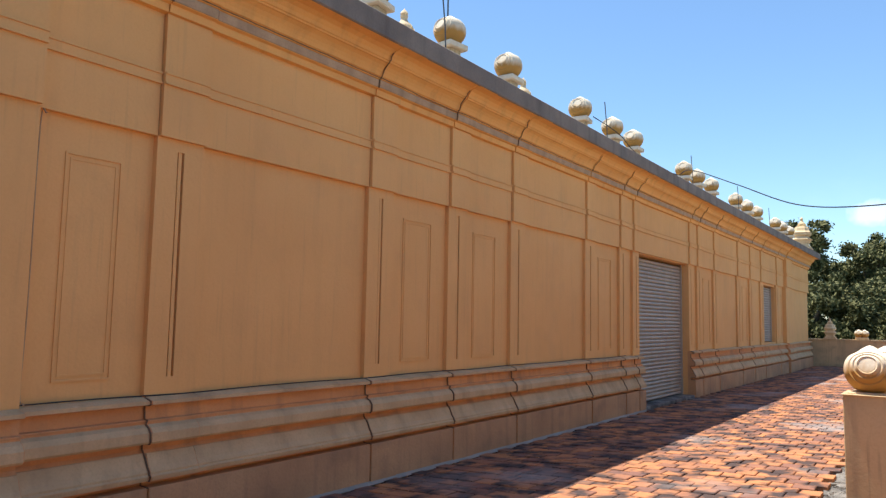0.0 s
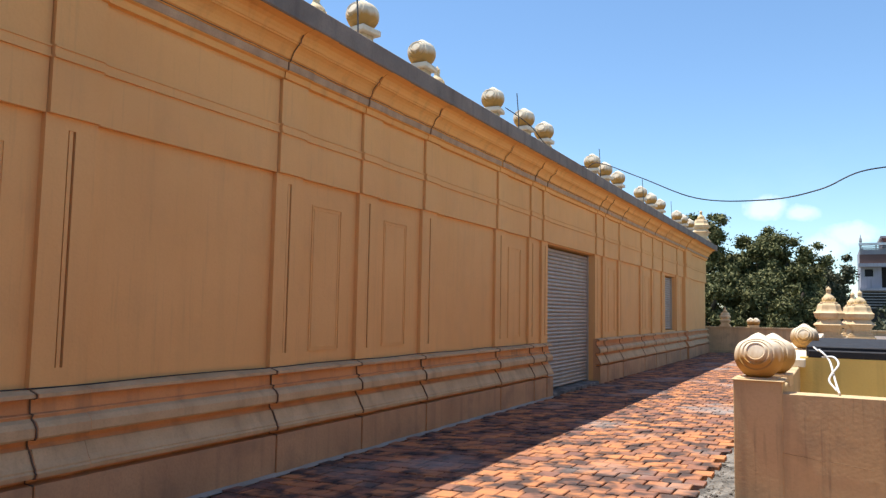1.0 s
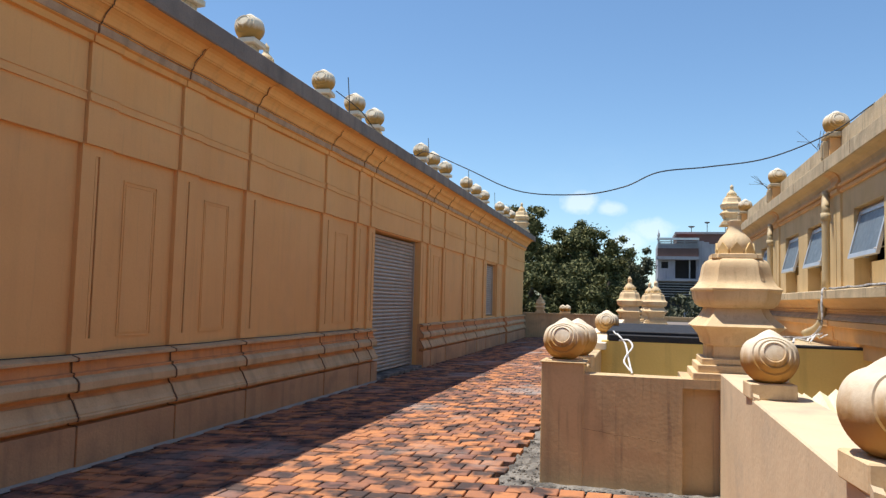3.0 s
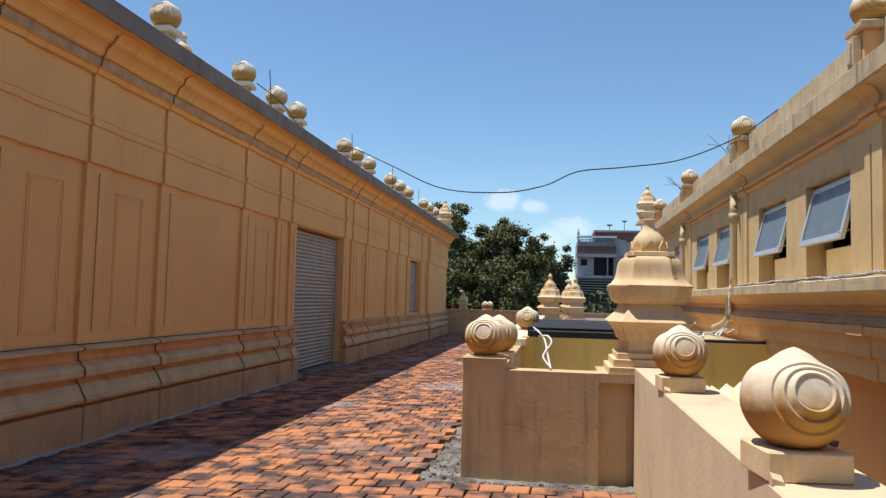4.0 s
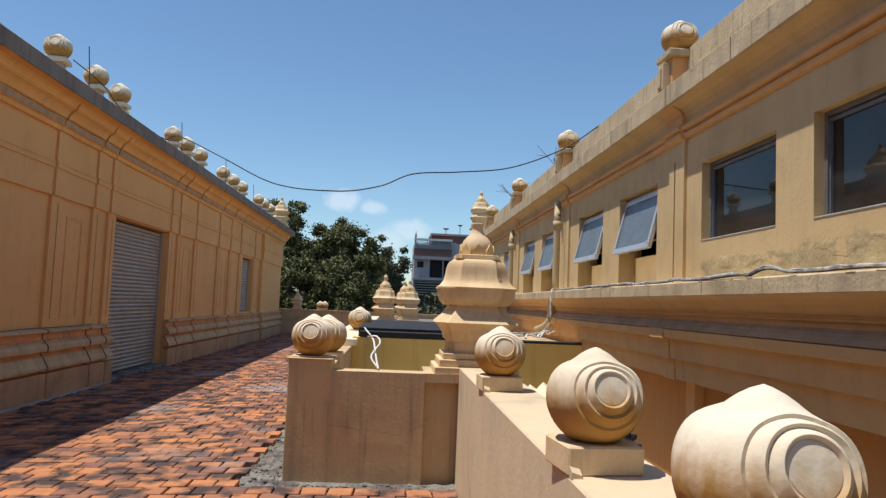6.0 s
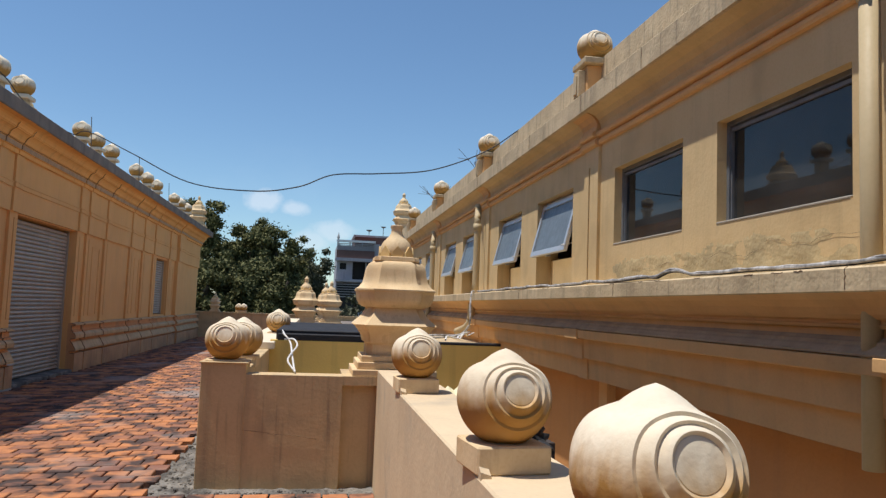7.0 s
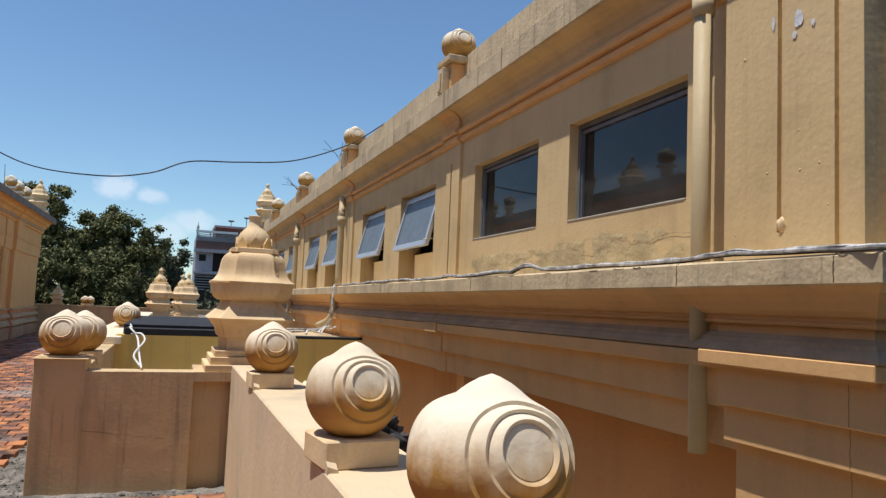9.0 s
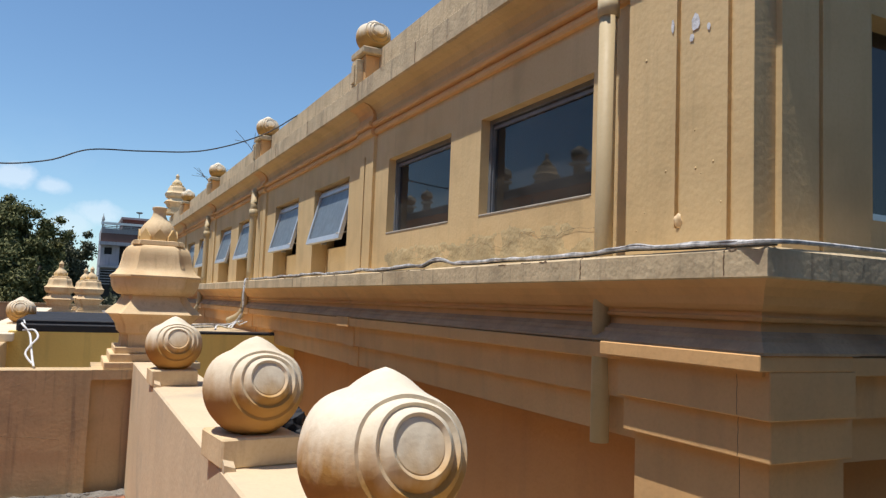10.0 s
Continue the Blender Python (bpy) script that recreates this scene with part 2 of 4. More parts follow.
GREYCABLE = material("grey_taped_cable", (0.66, 0.64, 0.61), (0.10, 0.095, 0.09), rough=0.6, scale=16.0, amount=0.9, bump=0.2)
BARK = material("tree_bark", (0.11, 0.085, 0.06), (0.05, 0.04, 0.03), scale=6.0, amount=0.7, bump=0.8)
GROUND = material("far_ground", (0.14, 0.13, 0.09), (0.08, 0.09, 0.05), scale=0.3, amount=0.8, bump=0.3)
GREYWALL = material("grey_house_render", (0.38, 0.37, 0.365), (0.24, 0.235, 0.235), scale=0.6, amount=0.5, streak=0.5,
                    streak_color=(0.2, 0.19, 0.19), bump=0.2)
LILAC = material("lavender_grey_house_render", (0.40, 0.38, 0.405), (0.26, 0.245, 0.27), scale=0.7, amount=0.6, streak=0.5, streak_color=(0.2, 0.18, 0.19), bump=0.2)
REDSHEET = material("faded_red_sheet", (0.48, 0.16, 0.15), (0.32, 0.11, 0.10), scale=1.0, amount=0.5, bump=0.1)
BROWNWALL = material("brown_balcony_panel", (0.17, 0.10, 0.085), (0.10, 0.06, 0.05), scale=0.8, amount=0.5, bump=0.2)
DARKROOM = material("dark_interior", (0.035, 0.033, 0.032), scale=1.0, bump=0.05)
BARE = material("flaked_white_plaster", (0.72, 0.72, 0.72), (0.5, 0.5, 0.5), scale=20.0, amount=0.6, bump=0.5)
PALE = material("pale_striped_sheet", (0.80, 0.76, 0.55), (0.62, 0.52, 0.2), scale=4.0, amount=0.5, bump=0.1)
STEELPOLE = material("dark_lightning_rod", (0.12, 0.115, 0.11), rough=0.5, metal=0.6, bump=0.05)


def leaf_material(name, base, tip):
    m = bpy.data.materials.new(name)
    m.use_nodes = True
    n, l = m.node_tree.nodes, m.node_tree.links
    b = n["Principled BSDF"]
    b.inputs["Roughness"].default_value = 0.75
    b.inputs["Specular IOR Level"].default_value = 0.25
    g = n.new("ShaderNodeNewGeometry")
    x = n.new("ShaderNodeMix")
    x.data_type = "RGBA"
    x.inputs["A"].default_value, x.inputs["B"].default_value = (*base, 1), (*tip, 1)
    l.new(g.outputs["Random Per Island"], x.inputs["Factor"])
    l.new(x.outputs["Result"], b.inputs["Base Color"])
    return m


LEAF = leaf_material("mango_leaf", (0.034, 0.045, 0.014), (0.205, 0.19, 0.07))
LEAF_DULL = leaf_material("dusty_leaf", (0.04, 0.05, 0.03), (0.17, 0.165, 0.095))


def glass_material(name, tint, mix):
    """Window glass: a clear pane in part, with its gloss."""
    m = bpy.data.materials.new(name)
    m.use_nodes = True
    n, l = m.node_tree.nodes, m.node_tree.links
    n.clear()
    out = n.new("ShaderNodeOutputMaterial")
    gloss = n.new("ShaderNodeBsdfGlossy")
    gloss.inputs["Roughness"].default_value = 0.02
    gloss.inputs["Color"].default_value = (0.60, 0.58, 0.56, 1)
    thin = n.new("ShaderNodeBsdfTransparent")
    thin.inputs["Color"].default_value = (*tint, 1)
    fres = n.new("ShaderNodeFresnel")
    fres.inputs["IOR"].default_value = 1.52
    mr = n.new("ShaderNodeMapRange")
    mr.inputs["To Min"].default_value, mr.inputs["To Max"].default_value = mix, 1.0
    mx = n.new("ShaderNodeMixShader")
    l.new(fres.outputs[0], mr.inputs["Value"])
    l.new(mr.outputs["Result"], mx.inputs["Fac"])
    l.new(thin.outputs[0], mx.inputs[1])
    l.new(gloss.outputs[0], mx.inputs[2])
    dust = n.new("ShaderNodeBsdfDiffuse")
    dust.inputs["Color"].default_value = (0.42, 0.40, 0.37, 1)
    film_ = n.new("ShaderNodeTexNoise")
    film_.inputs["Scale"].default_value, film_.inputs["Detail"].default_value = 3.0, 6.0
    amount = n.new("ShaderNodeMapRange")
    amount.inputs["From Min"].default_value, amount.inputs["From Max"].default_value = 0.3, 0.75
    amount.inputs["To Min"].default_value, amount.inputs["To Max"].default_value = 0.03, 0.11
    dusty = n.new("ShaderNodeMixShader")
    l.new(film_.outputs["Fac"], amount.inputs["Value"])
    l.new(amount.outputs["Result"], dusty.inputs["Fac"])
    l.new(mx.outputs[0], dusty.inputs[1])
    l.new(dust.outputs[0], dusty.inputs[2])
    l.new(dusty.outputs[0], out.inputs["Surface"])
    return m


GLASS = glass_material("window_glass", (0.30, 0.33, 0.36), 0.035)
FROST = material("dusty_sash_glass", (0.16, 0.19, 0.21), (0.11, 0.13, 0.15), rough=0.42, scale=5.0, amount=0.5, bump=0.02, spec=0.45)


# ---- mesh helpers ----
def part(name, bm, mat, parent=None, label="", smooth=False):
    me = bpy.data.meshes.new(name)
    bmesh.ops.recalc_face_normals(bm, faces=bm.faces)
    if smooth:
        for f in bm.faces:
            f.smooth = True
    bm.to_mesh(me)
    bm.free()
    me.materials.append(mat)
    ob = new(name, me)
    if parent:
        ob.parent = parent
    if label:
        ob["label"] = label
    return ob


def thing(name, at, label, category, group="", kind=""):
    ob = new(name)
    ob.location = at
    return tagged(ob, label, category, group, kind)


def structure(ob, label, category):
    return tagged(ob, label, category, "", "structure")


def block(bm, x0, x1, y0, y1, z0, z1):
    v = [bm.verts.new((x, y, z)) for z in (z0, z1) for y in (y0, y1) for x in (x0, x1)]
    for q in ((0, 2, 3, 1), (4, 5, 7, 6), (0, 1, 5, 4), (2, 6, 7, 3), (0, 4, 6, 2), (1, 3, 7, 5)):
        bm.faces.new([v[i] for i in q])
    return v


def blocks(*rows, bevel=0.0):
    bm = bmesh.new()
    for r in rows:
        block(bm, *r)
    if bevel:
        bmesh.ops.bevel(bm, geom=bm.edges[:], offset=bevel, segments=1, affect="EDGES")
    return bm


def sweep(rings, closed=True):
    """Joins rings of equally many points into a skin, with caps."""
    bm = bmesh.new()
    rows = [[bm.verts.new(p) for p in r] for r in rings]
    k = len(rows[0])
    for a, b in zip(rows, rows[1:]):
        for i in range(k if closed else k - 1):
            j = (i + 1) % k
            bm.faces.new((a[i], a[j], b[j], b[i]))
    if closed:
        bm.faces.new(rows[0][::-1])
        bm.faces.new(rows[-1])
    return bm


def along_y(profile, y0, y1, back, base, sign):
    """A moulding along y. profile: (outset, z) from low to high; base: the wall's plane; sign: the side it faces."""
    pts = [(base + sign * o, z) for o, z in profile]
    pts += [(back, profile[-1][1]), (back, profile[0][1])]
    return sweep([[(x, y, z) for x, z in pts] for y in (y0, y1)])


def tube(points, r, sides=8):
    """A round bar along points."""
    bm = bmesh.new()
    rows = []
    pts = [Vector(p) for p in points]
    for i, p in enumerate(pts):
        d = (pts[min(i + 1, len(pts) - 1)] - pts[max(i - 1, 0)]).normalized()
        u = d.cross(Vector((0, 0, 1)) if abs(d.z) < 0.9 else Vector((1, 0, 0))).normalized()
        w = d.cross(u)
        rows.append([bm.verts.new(p + r * (math.cos(a) * u + math.sin(a) * w))
                     for a in (2 * math.pi * k / sides for k in range(sides))])
    for a, b in zip(rows, rows[1:]):
        for i in range(sides):
            j = (i + 1) % sides
            bm.faces.new((a[i], a[j], b[j], b[i]))
    bm.faces.new(rows[0][::-1])
    bm.faces.new(rows[-1])
    return bm


def smooth_line(pts, steps=8):
    """A Catmull-Rom line through the points."""
    p = [Vector(q) for q in pts]
    p = [2 * p[0] - p[1]] + p + [2 * p[-1] - p[-2]]
    out = []
    for i in range(1, len(p) - 2):
        for s in range(steps):
            t = s / steps
            a, b, c, d = p[i - 1], p[i], p[i + 1], p[i + 2]
            out.append(0.5 * (2 * b + (c - a) * t + (2 * a - 5 * b + 4 * c - d) * t * t + (3 * b - a - 3 * c + d) * t ** 3))
    out.append(p[-2])
    return out


# ---- left hall: shaded long wall ----
FIELD, PLANE = -4.13, -4.08          # plain fields and pilasters
MID = 14.86                          # middle of the large shutter
Y0, Y1 = -4.0, 32.7
PIL = [(3.17, 3.58), (5.57, 5.97), (7.0, 7.4), (8.47, 8.87), (10.87, 11.25), (12.33, 12.65), (12.98, 13.30)]
BIG = (1.1, 2.28)
PIL = PIL + [(2 * MID - b, 2 * MID - a) for a, b in reversed(PIL)]
BIGS = [BIG, (2 * MID - BIG[1], 2 * MID - BIG[0])]
ALLPIL = sorted([(a, b, 0.0) for a, b in PIL] + [(a, b, 0.07) for a, b in BIGS] + [(-2.6, -2.2, 0.0), (-0.4, 0.0, 0.0)])
SHUT1, SHUT2 = (13.30, 16.42), (24.45, 26.10)

wall = structure(part("wall_west", blocks(
    (-4.45, FIELD, Y0, SHUT1[0], -0.3, 4.2), (-4.45, FIELD, SHUT1[0], SHUT1[1], 2.75, 4.2),
    (-4.45, FIELD, SHUT1[1], SHUT2[0], -0.3, 4.2), (-4.45, FIELD, SHUT2[0], SHUT2[1], -0.3, 0.92),
    (-4.45, FIELD, SHUT2[0], SHUT2[1], 2.70, 4.2), (-4.45, FIELD, SHUT2[1], Y1, -0.3, 4.2),
    (-14.0, -4.45, Y1 - 0.3, Y1, -5, 4.2)), PEACH), "long peach-painted plaster wall with pilasters and roller shutters", "wall")

for a, b, out in ALLPIL:
    p = PLANE + out
    c = (a + b) / 2
    if out:
        bm = blocks((FIELD, p, a, b, 0.86, 2.77))
    else:
        bm = blocks((FIELD, p, a, c - 0.03, 0.86, 2.77), (FIELD, p, c + 0.03, b, 0.86, 2.77),
                    (FIELD, p, c - 0.03, c + 0.03, 0.86, 1.0), (FIELD, p, c - 0.03, c + 0.03, 2.68, 2.77),
                    (FIELD, p - 0.007, c - 0.016, c + 0.013, 1.0, 2.68))
    part("pilaster", bm, PEACH, wall)

# incised panels between the pilasters
PANELS = [(2.52, 2.93), (6.20, 6.72), (7.60, 8.14), (11.48, 12.04)]
PANELS = PANELS + [(2 * MID - b, 2 * MID - a) for a, b in PANELS]
for a, b in PANELS:
    if b > 23 and a < 25.9:
        continue
    bm = bmesh.new()
    for inset, h in ((0.0, 0.010), (0.035, 0.006)):
        y0, y1, z0, z1, w = a + inset, b - inset, 1.0 + inset, 2.53 - inset, 0.014
        for q in ((y0, y1, z0, z0 + w), (y0, y1, z1 - w, z1), (y0, y0 + w, z0 + w, z1 - w), (y1 - w, y1, z0 + w, z1 - w)):
            block(bm, FIELD, FIELD + h, *q)
    part("panel_moulding", bm, PEACH, wall)

# frieze, cornice and dado run in lengths that break forward over the pilasters
cuts = sorted({Y0, Y1} | {v for a, b, _ in ALLPIL for v in (a, b)})
CORN = [(0.0, 3.70), (0.05, 3.705), (0.055, 3.765), (0.085, 3.775), (0.09, 3.86), (0.105, 3.865), (0.108, 3.878), (0.125, 3.885), (0.135, 3.92), (0.15, 3.95),
        (0.175, 3.98), (0.205, 4.003), (0.222, 4.008), (0.224, 4.022), (0.236, 4.028), (0.245, 4.06), (0.27, 4.095), (0.31, 4.12), (0.36, 4.13), (0.40, 4.135)]
DADO = [(0.155, -0.2), (0.155, 0.245), (0.06, 0.25), (0.06, 0.288), (0.165, 0.295), (0.17, 0.325), (0.155, 0.335), (0.155, 0.35), (0.13, 0.385), (0.105, 0.44),
        (0.075, 0.475), (0.055, 0.50), (0.05, 0.538), (0.14, 0.545), (0.15, 0.56), (0.15, 0.62), (0.125, 0.655), (0.09, 0.675), (0.09, 0.69), (0.10, 0.695), (0.10, 0.705),
        (0.065, 0.71), (0.06, 0.803), (0.11, 0.811), (0.135, 0.818), (0.135, 0.84), (0.06, 0.862)]
BANDS = ([(0.11, 0.812), (0.138, 0.816), (0.138, 0.842), (0.06, 0.8645)],
         [(0.12, 0.543), (0.143, 0.544), (0.1535, 0.559), (0.1535, 0.621), (0.128, 0.657), (0.09, 0.677)],
         [(0.13, 0.293), (0.168, 0.294), (0.1735, 0.325), (0.1585, 0.337), (0.1585, 0.351), (0.1335, 0.387), (0.1085, 0.441), (0.09, 0.475)])
PLINTH = [(0.10, -0.19), (0.158, -0.185), (0.1575, 0.243), (0.10, 0.2475)]
for a, b in zip(cuts, cuts[1:]):
    mid = (a + b) / 2
    hit_p = [o for p0, p1, o in ALLPIL if p0 < mid < p1]
    out = (0.035 + hit_p[0]) if hit_p else 0.0
    e, g = 0.0015, (0.006 if hit_p else 0.0015)
    part("frieze", blocks((FIELD, PLANE + out, a + g, b - e, 2.77, 3.16), (FIELD, PLANE + out + 0.022, a + g, b - e, 3.16, 3.175),
                          (FIELD, PLANE + out + 0.012, a + g, b - e, 3.175, 3.235), (FIELD, PLANE + out + 0.022, a + g, b - e, 3.235, 3.25),
                          (FIELD, PLANE + out, a + g, b - e, 3.25, 3.70)), PEACH, wall)
    part("cornice", along_y(CORN, a + e, b - e, FIELD - 0.02, PLANE + out * 0.35, 1), CORNICE, wall, "yellow-ochre cove cornice with hairline cracks")
    part("cornice_fillet", along_y([(0.062, 3.775), (0.093, 3.782), (0.098, 3.855), (0.062, 3.862)], a + 0.007, b - 0.007, PLANE, PLANE + out * 0.35, 1),
         FILLET, wall, "grey weathered fillet under the cove")
    if SHUT1[0] - 0.01 < mid < SHUT1[1] + 0.01:
        continue
    fore = FIELD + (out * 0.35 if out < 0.05 else 0.075)
    part("dado", along_y(DADO, a + g, b - e, FIELD - 0.02, fore, 1), PEACH_DADO, wall, "moulded dado with grey weathering")
    for band in BANDS:
        part("dado_band", along_y(band, a + g + 0.005, b - 0.007, FIELD, fore, 1), DADO_BAND, wall)
    part("plinth", along_y(PLINTH, a + g + 0.004, b - 0.005, FIELD, fore, 1), PLINTH_PAINT, wall, "brown grimy plinth")
    # Dark bar along each joint; it also paints the shade of the step's side.
    if hit_p and b < 24:
        part("joint", tube([(fore + o + 0.001, a - 0.002 + 0.003 * math.sin(z * 31 + a * 7), z) for o, z in DADO[1:]], 0.0065, 5), CRACK, wall, "dark line at a dado joint, the step's shade painted in")

rc = random.Random(12)
for a, b, _ in ALLPIL:
    if b > 24:
        continue
    line, w = [], 0.0
    for o, z in CORN[3:-3]:
        w += rc.uniform(-0.012, 0.012)
        line.append((PLANE + 0.0125 + o + 0.001, a + w, z))
    part("crack", tube(line, 0.006, 5), CRACK, wall, "dark crack across the cornice")
for a, b in zip(cuts, cuts[1:]):
    if b > 20:
        continue
    hit_p = [o for p0, p1, o in ALLPIL if p0 < (a + b) / 2 < p1]
    base = PLANE + (0.035 + hit_p[0] if hit_p else 0.0) * 0.35 + 0.106
    n_ = max(2, int((b - a) / 0.12))
    part("crack", tube([(base, a + (b - a) * i / n_, 3.8725 + 0.006 * rc.uniform(-1, 1)) for i in range(n_ + 1)], 0.005, 5), CRACK, wall, "dark open joint above the fillet")

structure(part("roof_slab", blocks((-14.0, -3.66, Y0, Y1 + 0.42, 4.135, 4.36), bevel=0.012), CONCRETE), "grey stained concrete roof edge", "roof")


def shutter(y0, y1, z0, z1, name):
    s = thing(name, (-4.3, (y0 + y1) / 2, z0), "closed grey steel roller shutter with horizontal slats", "roller shutter", "roller shutters", "structure")
    o = Vector((-4.3, (y0 + y1) / 2, z0))
    pitch = 0.075
    count = int((z1 - z0) / pitch)
    half = (y1 - y0) / 2
    bm = sweep([[(0.0, y, 0.0), (0.03, y, 0.008), (0.042, y, 0.03), (0.034, y, 0.056), (0.008, y, 0.068), (0.0, y, pitch)] for y in (-half + 0.01, half - 0.01)])
    first = part("slat", bm, STEEL, s)
    first.location = (0, 0, 0.02)
    for i in range(1, count):
        c = new("slat", first.data)
        c.parent, c.location = s, (0, 0, 0.02 + i * pitch)
    for side in (-1, 1):
        part("guide_rail", blocks((-0.03, 0.07, side * half - (0.05 if side > 0 else -0.0), side * half + (0.0 if side > 0 else 0.05), 0, z1 - z0)), STEEL, s)
    return o


shutter(SHUT1[0], SHUT1[1], -0.08, 2.75, "door_1")
shutter(SHUT2[0], SHUT2[1], 0.92, 2.70, "window_1")
part("threshold", blocks((-4.45, -3.98, SHUT1[0] + 0.003, SHUT1[1] - 0.003, -0.2, -0.075), bevel=0.01), RUBBLE, None)
structure(bpy.data.objects["threshold"], "worn cement threshold under the shutter", "threshold")
structure(part("wall_hidden", blocks((-4.75, -4.46, SHUT1[0] - 0.3, SHUT2[1] + 0.3, -0.3, 4.1)), DARKROOM), "dark room behind the shutters", "wall")

tagged(part("wall_cable", tube(smooth_line([(FIELD + 0.055, y, 0.874 + 0.006 * math.sin(y * 3.1)) for y in np.arange(-3.5, 13.1, 0.7)], 3), 0.005, 6), BLACK),
       "thin black cable lying on the dado ledge", "cable")
tagged(part("downlead_cable", tube(smooth_line([(-3.985, 2.31, 2.72), (-4.1, 2.33, 2.66), (-4.1, 2.33, 1.5), (-4.1, 2.32, 0.95), (-4.0, 2.3, 0.885)], 5), 0.0045, 8), FILLET),
       "thin grey cable running down beside the pilaster", "cable")

# ---- right building: sunlit, with windows ----
RX, RY = 3.25, 2.03                  # wall plane and corner
FAR = 23.0


def corner_run(profile, rx, ry, far=FAR, east=11.0):
    """A moulding along the long wall that turns the corner. profile: (outset, z)."""
    back = 0.12
    pts = [(o, z) for o, z in profile] + [(-back, profile[-1][1]), (-back, profile[0][1])]
    return sweep([[(rx - o, far, z) for o, z in pts], [(rx - o, ry - o, z) for o, z in pts], [(east, ry - o, z) for o, z in pts]])


WINS = [(3.04, 4.20, 0), (4.63, 5.78, 0), (6.78, 7.93, 1), (8.58, 9.70, 1), (11.05, 12.15, 1), (12.80, 13.85, 1), (15.3, 16.4, 1), (17.1, 18.2, 1)]
ZS, ZT = 2.02, 2.655
rows, y = [], RY
for a, b, up in WINS:
    rows += [(RX, RX + 0.25, y, a, 1.6, 3.5), (RX, RX + 0.25, a, b, ZT, 3.5), (RX + (0.17 if up else 0), RX + 0.25, a, b, 1.6, ZS)]
    y = b
rows.append((RX, RX + 0.25, y, FAR, 1.6, 3.5))
EW = (3.93, 5.2)
rows += [(RX + 0.25, EW[0], RY, RY + 0.25, 1.6, 3.5), (EW[0], EW[1], RY, RY + 0.25, 1.6, ZS - 0.15), (EW[0], EW[1], RY, RY + 0.25, ZT + 0.1, 3.5),
         (EW[1], 11.0, RY, RY + 0.25, 1.6, 3.5), (RX + 0.25, 11.0, FAR - 0.25, FAR, -5, 3.5)]
east = structure(part("wall_east", blocks(*rows), YELLOW), "sunlit yellow-ochre plaster wall with a row of windows", "wall")
structure(part("wall_room", blocks((6.2, 6.4, RY + 0.3, FAR - 0.3, 0.9, 3.6)), GREYWALL), "dim wall inside the windows", "wall")
structure(part("ceiling", blocks((RX + 0.25, 11.0, RY + 0.25, FAR - 0.25, 3.38, 3.5)), GREYWALL), "plain ceiling slab", "ceiling")
structure(part("floor_room", blocks((RX + 0.25, 11.0, RY + 0.25, FAR - 0.25, 0.95, 1.05)), GREYWALL), "plain room floor", "floor")

structure(part("eaves", corner_run([(0.175, 3.19), (0.185, 3.195), (0.185, 3.355), (0.175, 3.365), (-0.05, 3.38)], RX, RY), LEDGE), "stained grey-yellow concrete eaves band", "eaves")
structure(part("eaves_cove", corner_run([(0.014, 3.05), (0.022, 3.09), (0.04, 3.13), (0.075, 3.165), (0.12, 3.182), (0.165, 3.1905)], RX, RY), YELLOW), "yellow plaster cove below the eaves", "moulding")
structure(part("eaves_moulding", corner_run([(0.0, 2.918), (0.026, 2.922), (0.034, 2.937), (0.036, 2.958), (0.018, 2.965), (0.018, 2.98), (0.05, 2.986), (0.058, 3.002), (0.056, 3.022), (0.03, 3.036),
                                             (0.014, 3.05)], RX, RY), MOULD), "orange-ochre double moulding below the eaves", "moulding")
structure(part("roof_parapet", blocks((3.28, 3.5, RY + 0.05, FAR, 3.38, 3.74), (3.5, 11.0, RY + 0.05, RY + 0.3, 3.38, 3.74), bevel=0.01), LEDGE), "plain weathered roof parapet", "parapet")
eaves = bpy.data.objects["eaves"]
for k, yj in enumerate((3.4, 4.9, 6.12, 7.7, 9.1, 10.3, 12.2)):
    part("joint", tube([(RX - 0.1855, yj + 0.008 * noise.noise((k * 3.1, i * 0.9, 4.0)), 3.20 + 0.155 * i / 6) for i in range(7)], 0.003, 5), CRACK, eaves, "dark joint across the eaves band")
structure(part("roof_east", blocks((3.5, 11.0, RY + 0.3, FAR, 3.5, 3.58)), CONCRETE), "flat concrete roof", "roof")

structure(part("ledge", corner_run([(0.27, 1.575), (0.28, 1.58), (0.28, 1.67), (0.265, 1.68), (0.0, 1.70)], RX, RY), LEDGE), "wide bleached concrete ledge with chipped edge", "ledge")
COVE = [(0.09, 1.395), (0.09, 1.428), (0.115, 1.434), (0.122, 1.446), (0.11, 1.453), (0.112, 1.466), (0.13, 1.472), (0.15, 1.49), (0.165, 1.52), (0.20, 1.55), (0.235, 1.565), (0.26, 1.575)]
TORUS = [(0.10, 1.325), (0.166, 1.318), (0.168, 1.328), (0.158, 1.337), (0.145, 1.352), (0.13, 1.362), (0.128, 1.376), (0.112, 1.384), (0.10, 1.397)]
structure(part("ledge_cove", corner_run(COVE, RX, RY), MOULD), "shaded ochre cove under the ledge", "moulding")
structure(part("ledge_torus", corner_run(TORUS, RX, RY), SLATE_BAND), "grey streaked moulding", "moulding")
part("pier_cove", corner_run(COVE[:-3] + [(0.19, 1.55), (0.215, 1.565), (0.235, 1.575)], RX - 0.03, RY - 0.03, 2.66, 3.55), MOULD, east, "cove moulding stepped forward over the corner pier")
